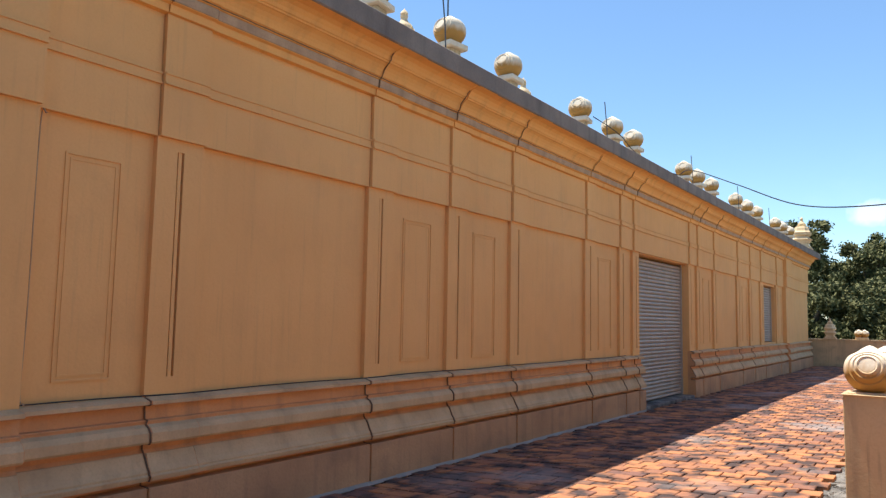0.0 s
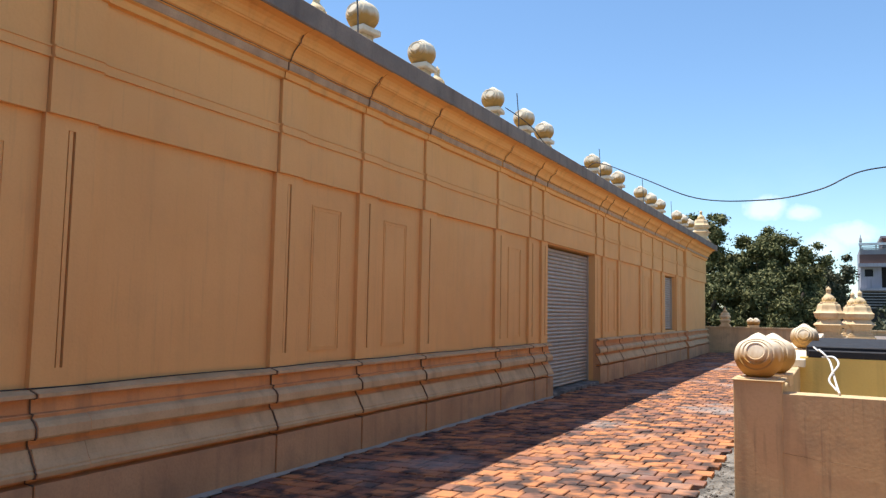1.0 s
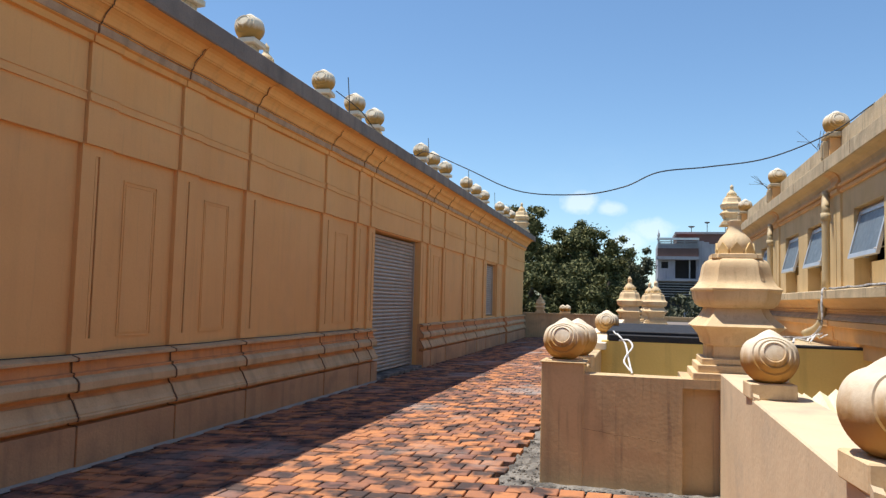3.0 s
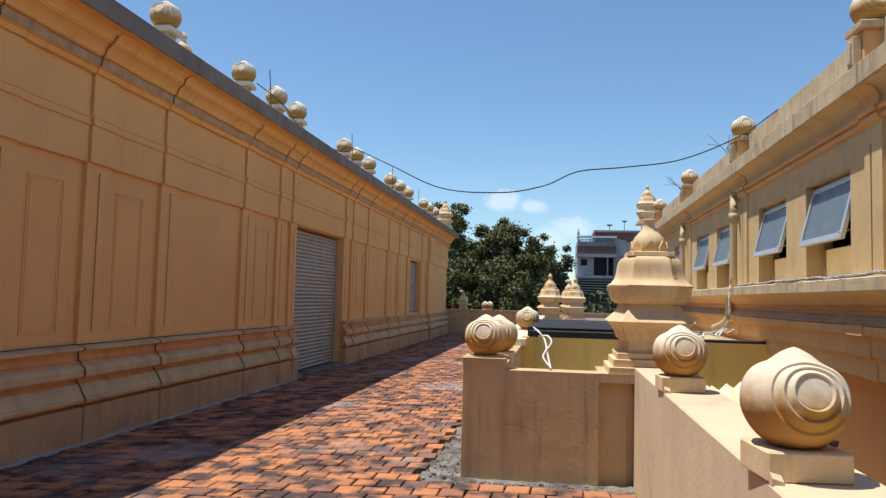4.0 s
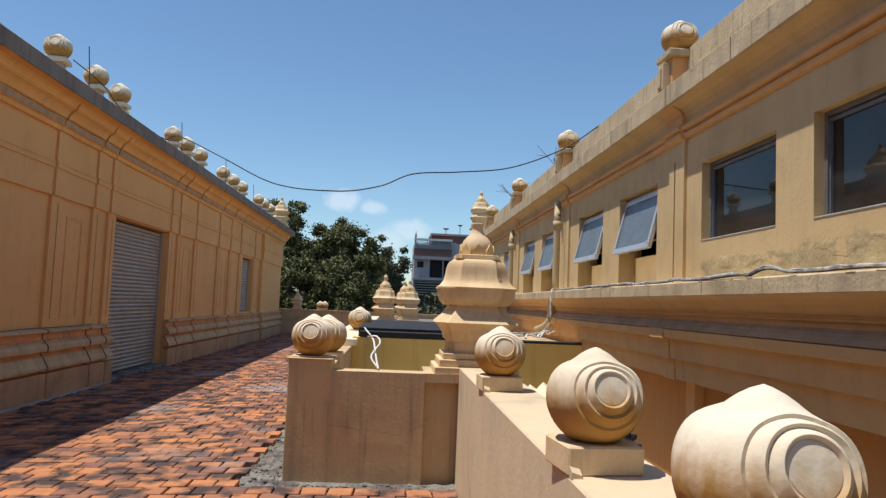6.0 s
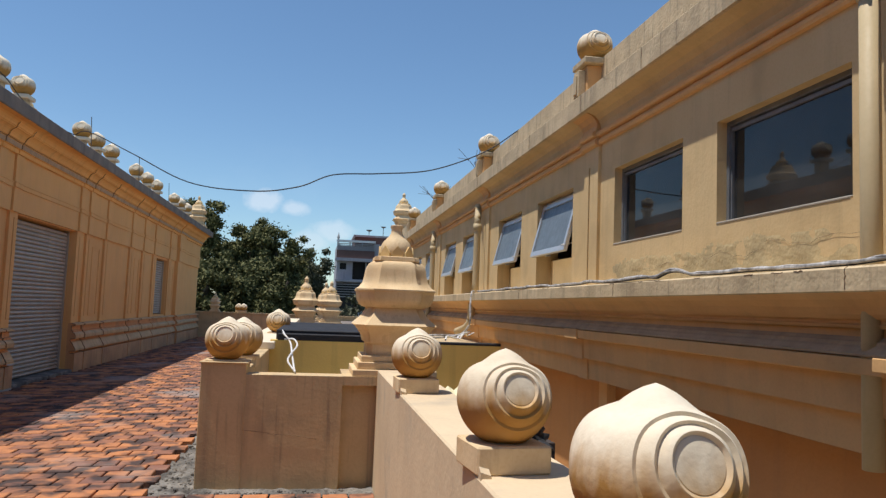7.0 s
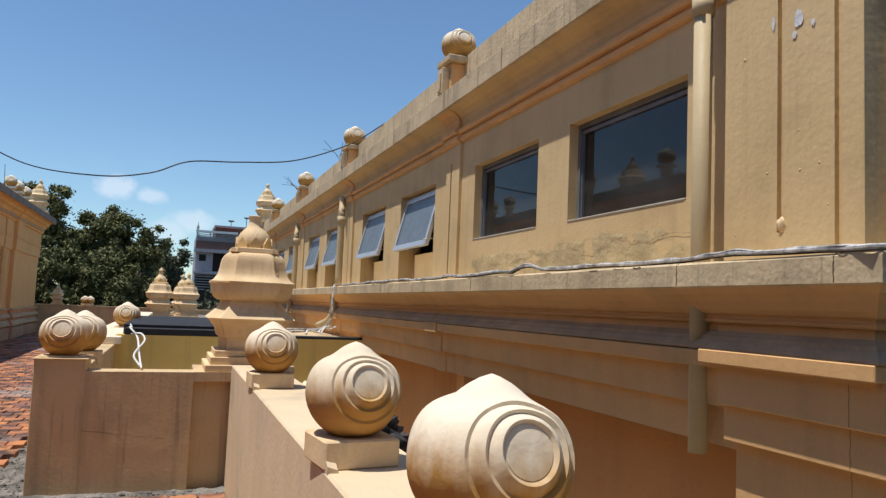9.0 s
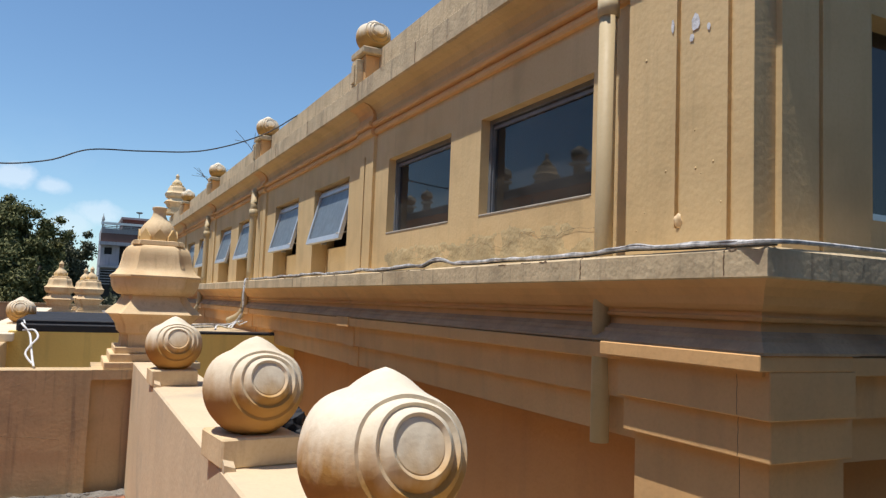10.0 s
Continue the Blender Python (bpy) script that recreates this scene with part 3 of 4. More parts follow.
part("pier_torus", corner_run(TORUS, RX - 0.03, RY - 0.03, 2.67, 3.55), SLATE_BAND, east, "grey streaked moulding of the corner pier")
structure(part("fascia", corner_run([(-0.02, 0.90), (0.045, 0.90), (0.055, 1.072), (0.06, 1.072), (0.10, 1.075), (0.11, 1.235), (0.115, 1.24), (0.165, 1.245), (0.17, 1.31), (0.10, 1.325)], RX, RY), MOULD),
          "stepped ochre fascia bands", "moulding")
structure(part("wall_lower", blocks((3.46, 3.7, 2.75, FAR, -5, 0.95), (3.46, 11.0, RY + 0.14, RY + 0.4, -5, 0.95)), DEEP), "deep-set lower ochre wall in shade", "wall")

# joints and cracks across the ledge
ledge = bpy.data.objects["ledge"]
for k, yj in enumerate((1.93, 2.74, 5.1, 7.6, 9.9, 12.4)):
    face = [(RX - 0.2805, yj + 0.006 * noise.noise((k, i * 0.9, 2.0)), 1.585 + 0.084 * i / 6) for i in range(7)]
    part("joint", tube(face + [(RX - 0.265, yj, 1.681), (RX - 0.18, yj + 0.004, 1.687)], 0.0026, 5), CRACK, ledge, "dark joint across the ledge")
rc = random.Random(31)
for _ in range(12):
    y0 = rc.uniform(1.8, 8.0)
    n_ = rc.randint(4, 8)
    part("chip", tube([(RX - 0.2795, y0 + 0.012 * i, 1.672 + 0.003 * rc.uniform(-1, 1)) for i in range(n_)], rc.uniform(0.0015, 0.003), 5), CRACK, ledge)
for a, b, c in ((2.95, 0.75, 1.86), (3.75, 0.6, 1.83), (4.5, 0.9, 1.80)):
    part("crack", tube([(RX - 0.006, a + b * i / 14, c + 0.04 * noise.noise((a + i * 0.2, 3.0, 1.0)) + 0.03 * noise.noise((a * 7 + i * 1.37, 6.0, 2.0))) for i in range(15)], 0.0007, 4), CRACK, east, "dark crack in the blistered plaster")

# pilasters on the upper wall
for yc in (6.25, 10.35, 14.5, 18.7):
    part("pilaster", blocks((RX - 0.028, RX, yc - 0.17, yc + 0.02, 1.70, 2.915), (RX - 0.028, RX, yc + 0.05, yc + 0.16, 1.70, 2.915),
                            (RX - 0.028, RX, yc + 0.02, yc + 0.05, 2.75, 2.915)), YELLOW, east)
    part("cornice_break", along_y([(0.03, 2.905), (0.06, 2.918), (0.068, 2.937), (0.07, 2.96), (0.052, 2.967), (0.052, 2.98), (0.082, 2.986), (0.09, 3.003), (0.088, 3.024), (0.06, 3.038), (0.048, 3.09),
                                   (0.066, 3.13), (0.10, 3.165), (0.15, 3.184)], yc - 0.18, yc + 0.17, RX, RX, -1), MOULD, east)
    part("fascia_break", blocks((3.07, RX, yc - 0.14, yc + 0.16, 1.238, 1.318), (3.135, RX, yc - 0.12, yc + 0.14, 1.068, 1.238),
                                (3.19, RX, yc - 0.10, yc + 0.12, 0.895, 1.068), (3.38, 3.46, yc - 0.08, yc + 0.10, -2.6, 0.895)), MOULD, east)

# corner pier
PX = 3.17
pier_rows = []
for a, b in ((1.985, 2.075), (2.105, 2.35), (2.38, 2.68)):
    pier_rows.append((PX, RX, a, b, 1.69, 2.93))
pier_rows += [(PX + 0.022, RX, 2.075, 2.105, 1.69, 2.93), (PX + 0.022, RX, 2.35, 2.38, 1.69, 2.93), (PX, RX, 2.35, 2.38, 1.69, 1.80)]
part("corner_pier", blocks(*pier_rows), YELLOW, east, "rough sunlit corner pier with vertical grooves")
part("pier_return", blocks((PX, 3.285, 1.98, 1.985, 1.69, 2.93), (RX, 3.285, 1.985, RY, 1.69, 2.93)), YELLOW, east)
part("end_pilaster", blocks((3.285, 3.49, 1.952, RY, 1.69, 2.93), (3.49, 3.515, 1.968, RY, 1.69, 2.93), (3.515, 3.80, 1.952, RY, 1.69, 2.93)), YELLOW, east, "mildewed pilaster on the shaded end wall")
part("pier_band", blocks((3.045, 3.53, 1.842, 2.69, 1.262, 1.3185), bevel=0.004), MOULD, east, "thin projecting band round the corner pier")
part("pier_band", blocks((3.099, 3.55, 1.845, 2.63, 1.094, 1.2625), bevel=0.004), MOULD, east)
part("pier_band", blocks((3.138, 3.57, 1.874, 2.635, 0.944, 1.0945), bevel=0.004), MOULD, east)
part("pier_shaft", blocks((3.20, 3.60, 1.93, 2.63, -2.6, 0.9445), bevel=0.004), MOULD, east, "lower shaft of the corner pier")
for z0, z1, xx, yy in ((1.10, 1.26, 3.0985, 1.985), (0.948, 1.092, 3.1375, 2.015), (0.4, 0.94, 3.1995, 2.06)):
    part("joint", tube([(xx, yy + 0.006 * noise.noise((k * 0.8, z0 * 9, 1.0)), z0 + (z1 - z0) * k / 6) for k in range(7)], 0.0009, 5), CRACK, east, "dark joint near the pier corner")
flake = bmesh.new()
for k, (py, pz, ry_, rz_) in enumerate(((2.27, 2.64, 0.028, 0.048), (2.29, 2.58, 0.016, 0.022), (2.20, 2.60, 0.012, 0.02), (2.40, 2.665, 0.012, 0.04))):
    ring = [flake.verts.new((PX - 0.0035, py + ry_ * math.cos(q) * (0.75 + 0.4 * noise.noise((q, k, 3.0))), pz + rz_ * math.sin(q) * (0.75 + 0.4 * noise.noise((q * 1.7, k, 7.0)))))
            for q in (2 * math.pi * i / 14 for i in range(14))]
    flake.faces.new(ring)
part("flaked_patch", flake, BARE, east, "patch of flaked paint showing white plaster")

bm = bmesh.new()
ny, nz = 150, 20
rows = []
for j in range(nz + 1):
    row = []
    for i in range(ny + 1):
        y, z = 2.86 + 3.1 * i / ny, 1.70 + 0.26 * j / nz
        edge = min(1.0, 6 * i / ny, 6 * (1 - i / ny)) * (1 - j / nz) ** 0.35
        top = 1.0 if z < 1.915 - 0.05 * i / ny + 0.07 * noise.noise((y * 3.0, 0, 1)) + 0.02 * noise.noise((y * 14.0, 0, 4)) else 0.0
        h = 0.8 * (0.004 + 0.009 * noise.noise((y * 7, z * 9, 0)) + 0.004 * noise.noise((y * 24, z * 30, 3))) * edge * top
        row.append(bm.verts.new((RX + 0.002 - max(h, 0.0) - 0.0022 * top * edge, y, z)))
    rows.append(row)
for a, b in zip(rows, rows[1:]):
    for i in range(ny):
        bm.faces.new((a[i], a[i + 1], b[i + 1], b[i]))
part("plaster_patch", bm, DAMP, east, "blistered plaster band above the ledge", smooth=True)
bm = bmesh.new()
bmesh.ops.create_icosphere(bm, subdivisions=3, radius=0.022)
for v in bm.verts:
    v.co = Vector((v.co.x * 0.5, v.co.y, v.co.z * 1.3)) * (1 + 0.4 * noise.noise(v.co * 60))
drip = part("mortar_blob", bm, STUPA, east, "dried cream mortar blob", smooth=True)
drip.location = (PX, 2.355, 1.83)
rk = random.Random(4)
for _ in range(9):
    bm = bmesh.new()
    bmesh.ops.create_icosphere(bm, subdivisions=1, radius=rk.uniform(0.003, 0.008))
    for v in bm.verts:
        v.co.x *= 0.35
    o = part("paint_blister", bm, YELLOW, east, smooth=True)
    o.location = (PX - 0.0005, rk.choice((rk.uniform(2.11, 2.34), rk.uniform(2.39, 2.66))), rk.uniform(1.8, 2.75))


def window(a, b, up, name):
    """A window in the east wall: outer frame, sash and pane; the sash hangs out at its foot when it is open."""
    mid, half = (a + b) / 2, (b - a) / 2
    label = "open top-hung window with a pale metal sash and dusty glass" if up else "closed window with a grey metal frame and dark reflecting glass"
    w = thing(name, (RX, mid, ZS), label, "window", "windows in the sunlit wall", "structure")
    h = ZT - ZS
    f = 0.045 if up else 0.03
    x0, x1 = (0.10, 0.15) if up else (0.065, 0.11)
    bars = [(x0, x1, -half, half, h - f, h), (x0, x1, -half, -half + f, f, h - f), (x0, x1, half - f, half, f, h - f)]
    part("frame", blocks(*(bars if up else bars + [(x0, x1, -half, half, 0, f)])), ALU if up else DULLALU, w)
    m = 0.055 if up else 0.022
    sash = part("sash", blocks((-0.018, 0.018, -half + 0.02, half - 0.02, 0, m), (-0.018, 0.018, -half + 0.02, half - 0.02, h - 0.05 - m, h - 0.05),
                               (-0.018, 0.018, -half + 0.02, -half + 0.02 + m, m, h - 0.05 - m), (-0.018, 0.018, half - 0.02 - m, half - 0.02, m, h - 0.05 - m)), ALU if up else DULLALU, w)
    pane = part("pane", blocks((-0.003, 0.003, -half + 0.02 + m, half - 0.02 - m, m, h - 0.05 - m)), FROST if up else GLASS, sash)
    pane.visible_shadow = False
    top = Vector((0.10 if up else 0.07, 0, h - 0.02))
    tilt = radians(up * 14)
    r = Matrix.Rotation(tilt, 4, "Y")
    for v in sash.data.vertices:
        v.co = r @ (v.co - Vector((0, 0, h - 0.05))) + top + Vector((-0.02 if up else 0.025, 0, -0.02))
    for v in pane.data.vertices:
        v.co = r @ (v.co - Vector((0, 0, h - 0.05))) + top + Vector((-0.02 if up else 0.025, 0, -0.02))
    if up:
        part("stay", tube([(0.10, -half + 0.05, 0.12), (-0.09, -half + 0.05, 0.08)], 0.008, 6), ALU, w)
    else:
        part("sill_strip", blocks((-0.004, 0.063, -half + 0.01, half, 0.0, 0.014), bevel=0.004), SCREED, w, "rough grey mortar strip under the frame")


for i, (a, b, up) in enumerate(WINS):
    window(a, b, up, f"window_{i + 2}")
ew = thing("window_10", (0, 0, 0), "dark window on the shaded end wall", "window", "", "structure")
part("frame", blocks((EW[0], EW[0] + 0.05, RY + 0.1, RY + 0.15, ZS - 0.15, ZT + 0.1), (EW[0] + 0.05, EW[1], RY + 0.1, RY + 0.15, ZS - 0.15, ZS - 0.1)), ALU, ew)
part("pane", blocks((EW[0] + 0.05, EW[1], RY + 0.12, RY + 0.126, ZS - 0.1, ZT + 0.1)), GLASS, ew)


def drain_pipe(y, x, top, foot, r, label):
    p = thing("drain_pipe", (x, y, foot), label, "drain pipe", "drain pipes")
    part("shaft", tube([(0, 0, 0), (0, 0, top - foot)], r, 14), PIPE, p, smooth=True)
    for z in (0.92 * (top - foot),):
        part("collar", tube([(0, 0, z), (0, 0, z + 0.09)], r * 1.22, 14), PIPE, p, smooth=True)
    return p


drain_pipe(2.79, 3.135, 3.0, 0.86, 0.042, "painted vertical drain pipe beside the corner pier")
for yy in (10.55, 14.72):
    p = thing("drain_pipe", (3.14, yy, 1.70), "painted drain pipe with a swan neck under the eaves", "drain pipe", "drain pipes")
    part("shaft", tube(smooth_line([(0, 0, 0), (0, 0, 0.5), (0, 0, 0.95), (0.0, 0, 1.08), (0.03, 0.12, 1.2), (0.04, 0.16, 1.3)], 4), 0.05, 12), PIPE, p, smooth=True)
    part("collar", tube([(0, 0, 0.9), (0, 0, 1.0)], 0.062, 12), PIPE, p, smooth=True)
    part("elbow", tube(smooth_line([(-0.05, 0, -0.14), (-0.06, 0, -0.38), (-0.1, 0.1, -0.5), (-0.2, 0.3, -0.58)], 5), 0.05, 12), PIPE, p, smooth=True)

# cables on the ledge
cab = []
for k in range(60):
    y = 1.75 + k * 0.135
    cab.append((2.995 + 0.02 * math.sin(y * 2.3) + 0.012 * noise.noise((y * 4.0, 1.0, 5.0)), y, 1.70 + 0.012 * noise.noise((y * 3.1, 2.0, 0.0)) + 0.004 * math.sin(y * 5.7) + 0.05 * math.exp(-((y - 4.25) / 0.10) ** 2)))
tagged(part("ledge_cable", tube(smooth_line([(6.0, 1.80, 1.70), (4.4, 1.79, 1.70), (3.3, 1.77, 1.705)] + cab, 3), 0.0085, 7), GREYCABLE), "grey taped cable lying along the ledge", "cable")
twist = [(p.x + 0.010 * noise.noise((p.y * 5.0, 3.0, 1.0)), p.y, p.z + 0.006 + 0.010 * noise.noise((p.y * 6.5, 8.0, 1.0))) for k, p in enumerate(smooth_line(cab, 4))]
tagged(part("twisted_cable", tube(twist, 0.006, 6), GREYCABLE), "second grey cable twisted round the taped one", "cable")
tagged(part("ledge_wire", tube(smooth_line([(x + 0.012 * math.sin(y * 4 + 1) + 0.02, y, z - 0.006) for x, y, z in cab], 2), 0.007, 6), BLACK), "black wire twisted beside the taped cable", "cable")
tagged(part("hanging_hose", tube(smooth_line([(2.99, 9.9, 1.70), (2.93, 9.8, 1.68), (2.9, 9.72, 1.5), (2.9, 9.7, 1.3), (2.88, 9.9, 1.15), (2.75, 9.9, 1.10), (2.45, 9.7, 1.10), (2.2, 9.5, 1.09)], 6), 0.013, 8), GREYCABLE),
       "grey hose hanging from the ledge to the roof felt", "hose")


# ---- finials ----
def ball_mesh(r, seg=56):
    """A drop-shaped ball with raised rings on its two faces along y. Its foot is at z = 0."""
    lat = [0, 8, 14, 18.2, 19.0, 20.6, 21.6, 25, 28.4, 29.2, 30.8, 31.8, 36, 41, 42, 43.8, 45, 50, 55, 60, 66, 73, 82, 90]
    lat = lat + [180 - v for v in reversed(lat[:-1])]
    steps = ([0, 18.2, 19.0, 20.6, 21.6, 28.4, 29.2, 30.8, 31.8, 41, 42, 43.8, 45, 60], [-0.01, -0.02, -0.02, 0.045, 0.045, -0.004, -0.008, 0.055, 0.055, 0.002, -0.004, 0.045, 0.045, 0.0])

    def lift(a):
        a = min(a, 180 - a)
        if a < 18.3:
            return 0.985 * math.cos(radians(18.2)) / math.cos(radians(a)) - 1
        return float(np.interp(a, *steps))

    bm = bmesh.new()
    rings = []
    for a in lat:
        ra = radians(a)
        ring = []
        for k in range(seg if 0 < a < 180 else 1):
            q = 2 * math.pi * k / seg
            d = Vector((math.sin(ra) * math.cos(q), -math.cos(ra), math.sin(ra) * math.sin(q)))
            d = Matrix.Rotation(radians(-18) * math.cos(ra), 3, "X") @ d
            e = math.degrees(math.acos(max(-1, min(1, d.z))))
            shape = 1.0 + 0.05 * math.exp(-(e / 8.0) ** 2) - 0.10 * math.exp(-((e - 33) / 17.0) ** 2)
            w = 1 + lift(a) * (1.0 if e > 28 else (e / 28) ** 2)
            p = d * r * shape * w
            p.z = max(p.z, -0.87 * r)
            low = max(0.0, -d.z)
            p.x, p.y = p.x * (1 - 0.10 * low * low), p.y * (1 - 0.10 * low * low)
            ring.append(bm.verts.new((p.x, p.y, p.z + 0.87 * r)))
        rings.append(ring)
    for a, b in zip(rings, rings[1:]):
        for k in range(seg):
            j = (k + 1) % seg
            if len(a) == 1:
                bm.faces.new((a[0], b[k], b[j]))
            elif len(b) == 1:
                bm.faces.new((a[k], a[j], b[0]))
            else:
                bm.faces.new((a[k], a[j], b[j], b[k]))
    return bm


def ball_finial(label, r, base, group, tall=False, neck=False):
    t = thing("ball_finial", (0, 0, 0), label, "finial", group)
    if tall:
        h = base
        part("pedestal", blocks((-0.1, 0.1, -0.1, 0.1, 0, h - 0.06), bevel=0.006), MOULD, t)
        part("abacus", blocks((-0.15, 0.15, -0.16, 0.16, h - 0.06, h), bevel=0.008), LEDGE, t)
        part("volute", blocks((-0.17, -0.1, -0.06, 0.06, 0.0, h - 0.10), (-0.185, -0.17, -0.035, 0.035, 0.02, h - 0.14), bevel=0.006), LEDGE, t)
    elif neck:
        h = base
        part("pedestal", blocks((-0.10, 0.10, -0.10, 0.10, 0, h - 0.07), bevel=0.006), LEDGE, t)
        part("abacus", blocks((-0.165, 0.165, -0.165, 0.165, h - 0.07, h), bevel=0.010), CREAM, t)
    else:
        h = base
        part("plinth", blocks((-0.125, 0.125, -0.118, 0.118, 0, h), bevel=0.006), STUPA, t)
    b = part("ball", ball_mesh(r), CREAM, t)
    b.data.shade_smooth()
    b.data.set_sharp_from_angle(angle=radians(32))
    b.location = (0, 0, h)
    return t


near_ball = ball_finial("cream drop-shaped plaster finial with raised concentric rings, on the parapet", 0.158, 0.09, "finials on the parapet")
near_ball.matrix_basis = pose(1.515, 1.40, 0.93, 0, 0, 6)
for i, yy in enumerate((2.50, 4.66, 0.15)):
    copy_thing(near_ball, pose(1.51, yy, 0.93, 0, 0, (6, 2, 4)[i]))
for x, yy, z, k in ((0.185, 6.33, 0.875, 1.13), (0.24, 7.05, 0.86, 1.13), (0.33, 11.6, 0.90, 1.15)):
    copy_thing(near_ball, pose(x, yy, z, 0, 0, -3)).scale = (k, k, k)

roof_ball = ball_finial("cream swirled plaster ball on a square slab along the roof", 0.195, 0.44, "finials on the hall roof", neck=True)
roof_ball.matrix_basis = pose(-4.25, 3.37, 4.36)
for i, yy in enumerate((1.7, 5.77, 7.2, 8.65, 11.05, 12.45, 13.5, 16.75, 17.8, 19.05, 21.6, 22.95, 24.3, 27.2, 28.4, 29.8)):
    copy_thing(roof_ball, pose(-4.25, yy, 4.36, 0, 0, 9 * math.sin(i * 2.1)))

east_ball = ball_finial("cream plaster ball on a bracketed pedestal at the sunlit roof parapet", 0.16, 0.34, "finials on the sunlit roof", tall=True)
east_ball.matrix_basis = pose(3.25, 6.30, 3.38)
for yy in (10.45, 14.6, 18.75):
    copy_thing(east_ball, pose(3.25, yy, 3.38))


def stupa_rings(levels, cut=0.78):
    """Rings of a square body with stepped-in corners. levels: (half width, z, notch)."""
    out = []
    for hw, z, c in levels:
        q = hw - c
        k = hw - c * cut
        corner = [(hw, q), (k, k), (q, hw)]
        pts = []
        for s in range(4):
            a = s * math.pi / 2
            for x, y in corner:
                pts.append((x * math.cos(a) - y * math.sin(a), x * math.sin(a) + y * math.cos(a), z))
        out.append(pts)
    return out


def lathe(profile, seg=24):
    return sweep([[(r * math.cos(2 * math.pi * k / seg), r * math.sin(2 * math.pi * k / seg), z) for k in range(seg)] for r, z in profile])


def stupa(label, group, spike=False):
    """A small roof stupa: stepped base, flaring tier, bell and lotus bulb. 1.33 m high."""
    t = thing("stupa", (0, 0, 0), label, "stupa", group)
    part("lower_slab", blocks((-0.37, 0.37, -0.37, 0.37, 0.0, 0.055), bevel=0.006), STUPA, t)
    part("middle_slab", blocks((-0.33, 0.33, -0.33, 0.33, 0.055, 0.115), bevel=0.006), STUPA, t)
    part("upper_slab", blocks((-0.295, 0.295, -0.295, 0.295, 0.115, 0.165), bevel=0.006), STUPA, t)
    part("shaft", sweep(stupa_rings([(0.245, 0.165, 0.05), (0.245, 0.26, 0.05), (0.27, 0.275, 0.05), (0.285, 0.33, 0.06), (0.335, 0.395, 0.08), (0.37, 0.42, 0.10), (0.355, 0.435, 0.10),
                                     (0.29, 0.49, 0.08), (0.255, 0.545, 0.07), (0.25, 0.565, 0.07)])), STUPA, t)
    part("belly", sweep(stupa_rings([(0.25, 0.565, 0.08), (0.285, 0.572, 0.10), (0.315, 0.595, 0.12), (0.335, 0.635, 0.13), (0.343, 0.675, 0.135), (0.345, 0.70, 0.135), (0.355, 0.707, 0.14), (0.355, 0.72, 0.14)], 0.66)), STUPA, t)
    part("bell", sweep(stupa_rings([(0.355, 0.72, 0.14), (0.318, 0.745, 0.13), (0.29, 0.785, 0.12), (0.275, 0.84, 0.115), (0.268, 0.885, 0.112), (0.258, 0.92, 0.11), (0.238, 0.948, 0.10), (0.20, 0.965, 0.085)], 0.68)), STUPA, t)
    for o in t.children:
        if o.name.split(".")[0] in ("belly", "bell", "shaft"):
            o.data.shade_smooth()
            o.data.set_sharp_from_angle(angle=radians(27 if o.name.startswith("shaft") else 48))
    part("collar", sweep(stupa_rings([(0.20, 0.962, 0.05), (0.205, 0.97, 0.05), (0.20, 1.0, 0.05), (0.17, 1.006, 0.05)])), STUPA, t)
    bulb = part("bulb", lathe([(0.125, 1.0), (0.146, 1.03), (0.15, 1.065), (0.143, 1.10), (0.124, 1.135), (0.096, 1.165), (0.07, 1.19), (0.055, 1.22), (0.05, 1.25), (0.06, 1.268), (0.06, 1.285), (0.045, 1.29)]
                              + ([(0.05, 1.295), (0.062, 1.32), (0.05, 1.35), (0.02, 1.38), (0.004, 1.41)] if spike else []), 28), STUPA, t, smooth=True)
    bulb.data.set_sharp_from_angle(angle=radians(40))
    for k in range(8):
        a = 2 * math.pi * k / 8
        bm = bmesh.new()
        pts = [(-0.052, 1.003), (0.052, 1.003), (0.05, 1.04), (0.03, 1.065), (0.0, 1.10), (-0.03, 1.065), (-0.05, 1.04)]
        f = []
        for rr in (0.13, 0.159):
            f.append([bm.verts.new(((rr - 0.35 * s * s) * math.cos(a) - s * math.sin(a), (rr - 0.35 * s * s) * math.sin(a) + s * math.cos(a), z)) for s, z in pts])
        bm.faces.new(f[0][::-1])
        bm.faces.new(f[1])
        for i in range(7):
            j = (i + 1) % 7
            bm.faces.new((f[0][i], f[0][j], f[1][j], f[1][i]))
        part("petal", bm, GOLD, t)
    return t


main_stupa = stupa("cream stupa with bell roof and lotus bulb on the light-well wall", "stupas")
main_stupa.matrix_basis = pose(1.545, 6.52, 0.872)
main_stupa.scale = (0.94, 0.94, 1.0)
spiked = stupa("cream plaster stupa with a rounded bulb and short spike", "stupas", True)
spiked.matrix_basis = pose(0.55, 24.0, 0.75)
spiked.scale = (1.12, 1.12, 1.12)
copy_thing(spiked, pose(1.42, 27.5, 0.75))
copy_thing(spiked, pose(1.25, 29.5, 0.75))
for x, y, z, s in ((-3.4, 33.15, 0.96, 0.6), (-3.98, 30.9, 4.36, 0.9), (3.36, 22.3, 3.74, 0.85)):
    o = copy_thing(spiked, pose(x, y, z))
    o.scale = (s, s, s)

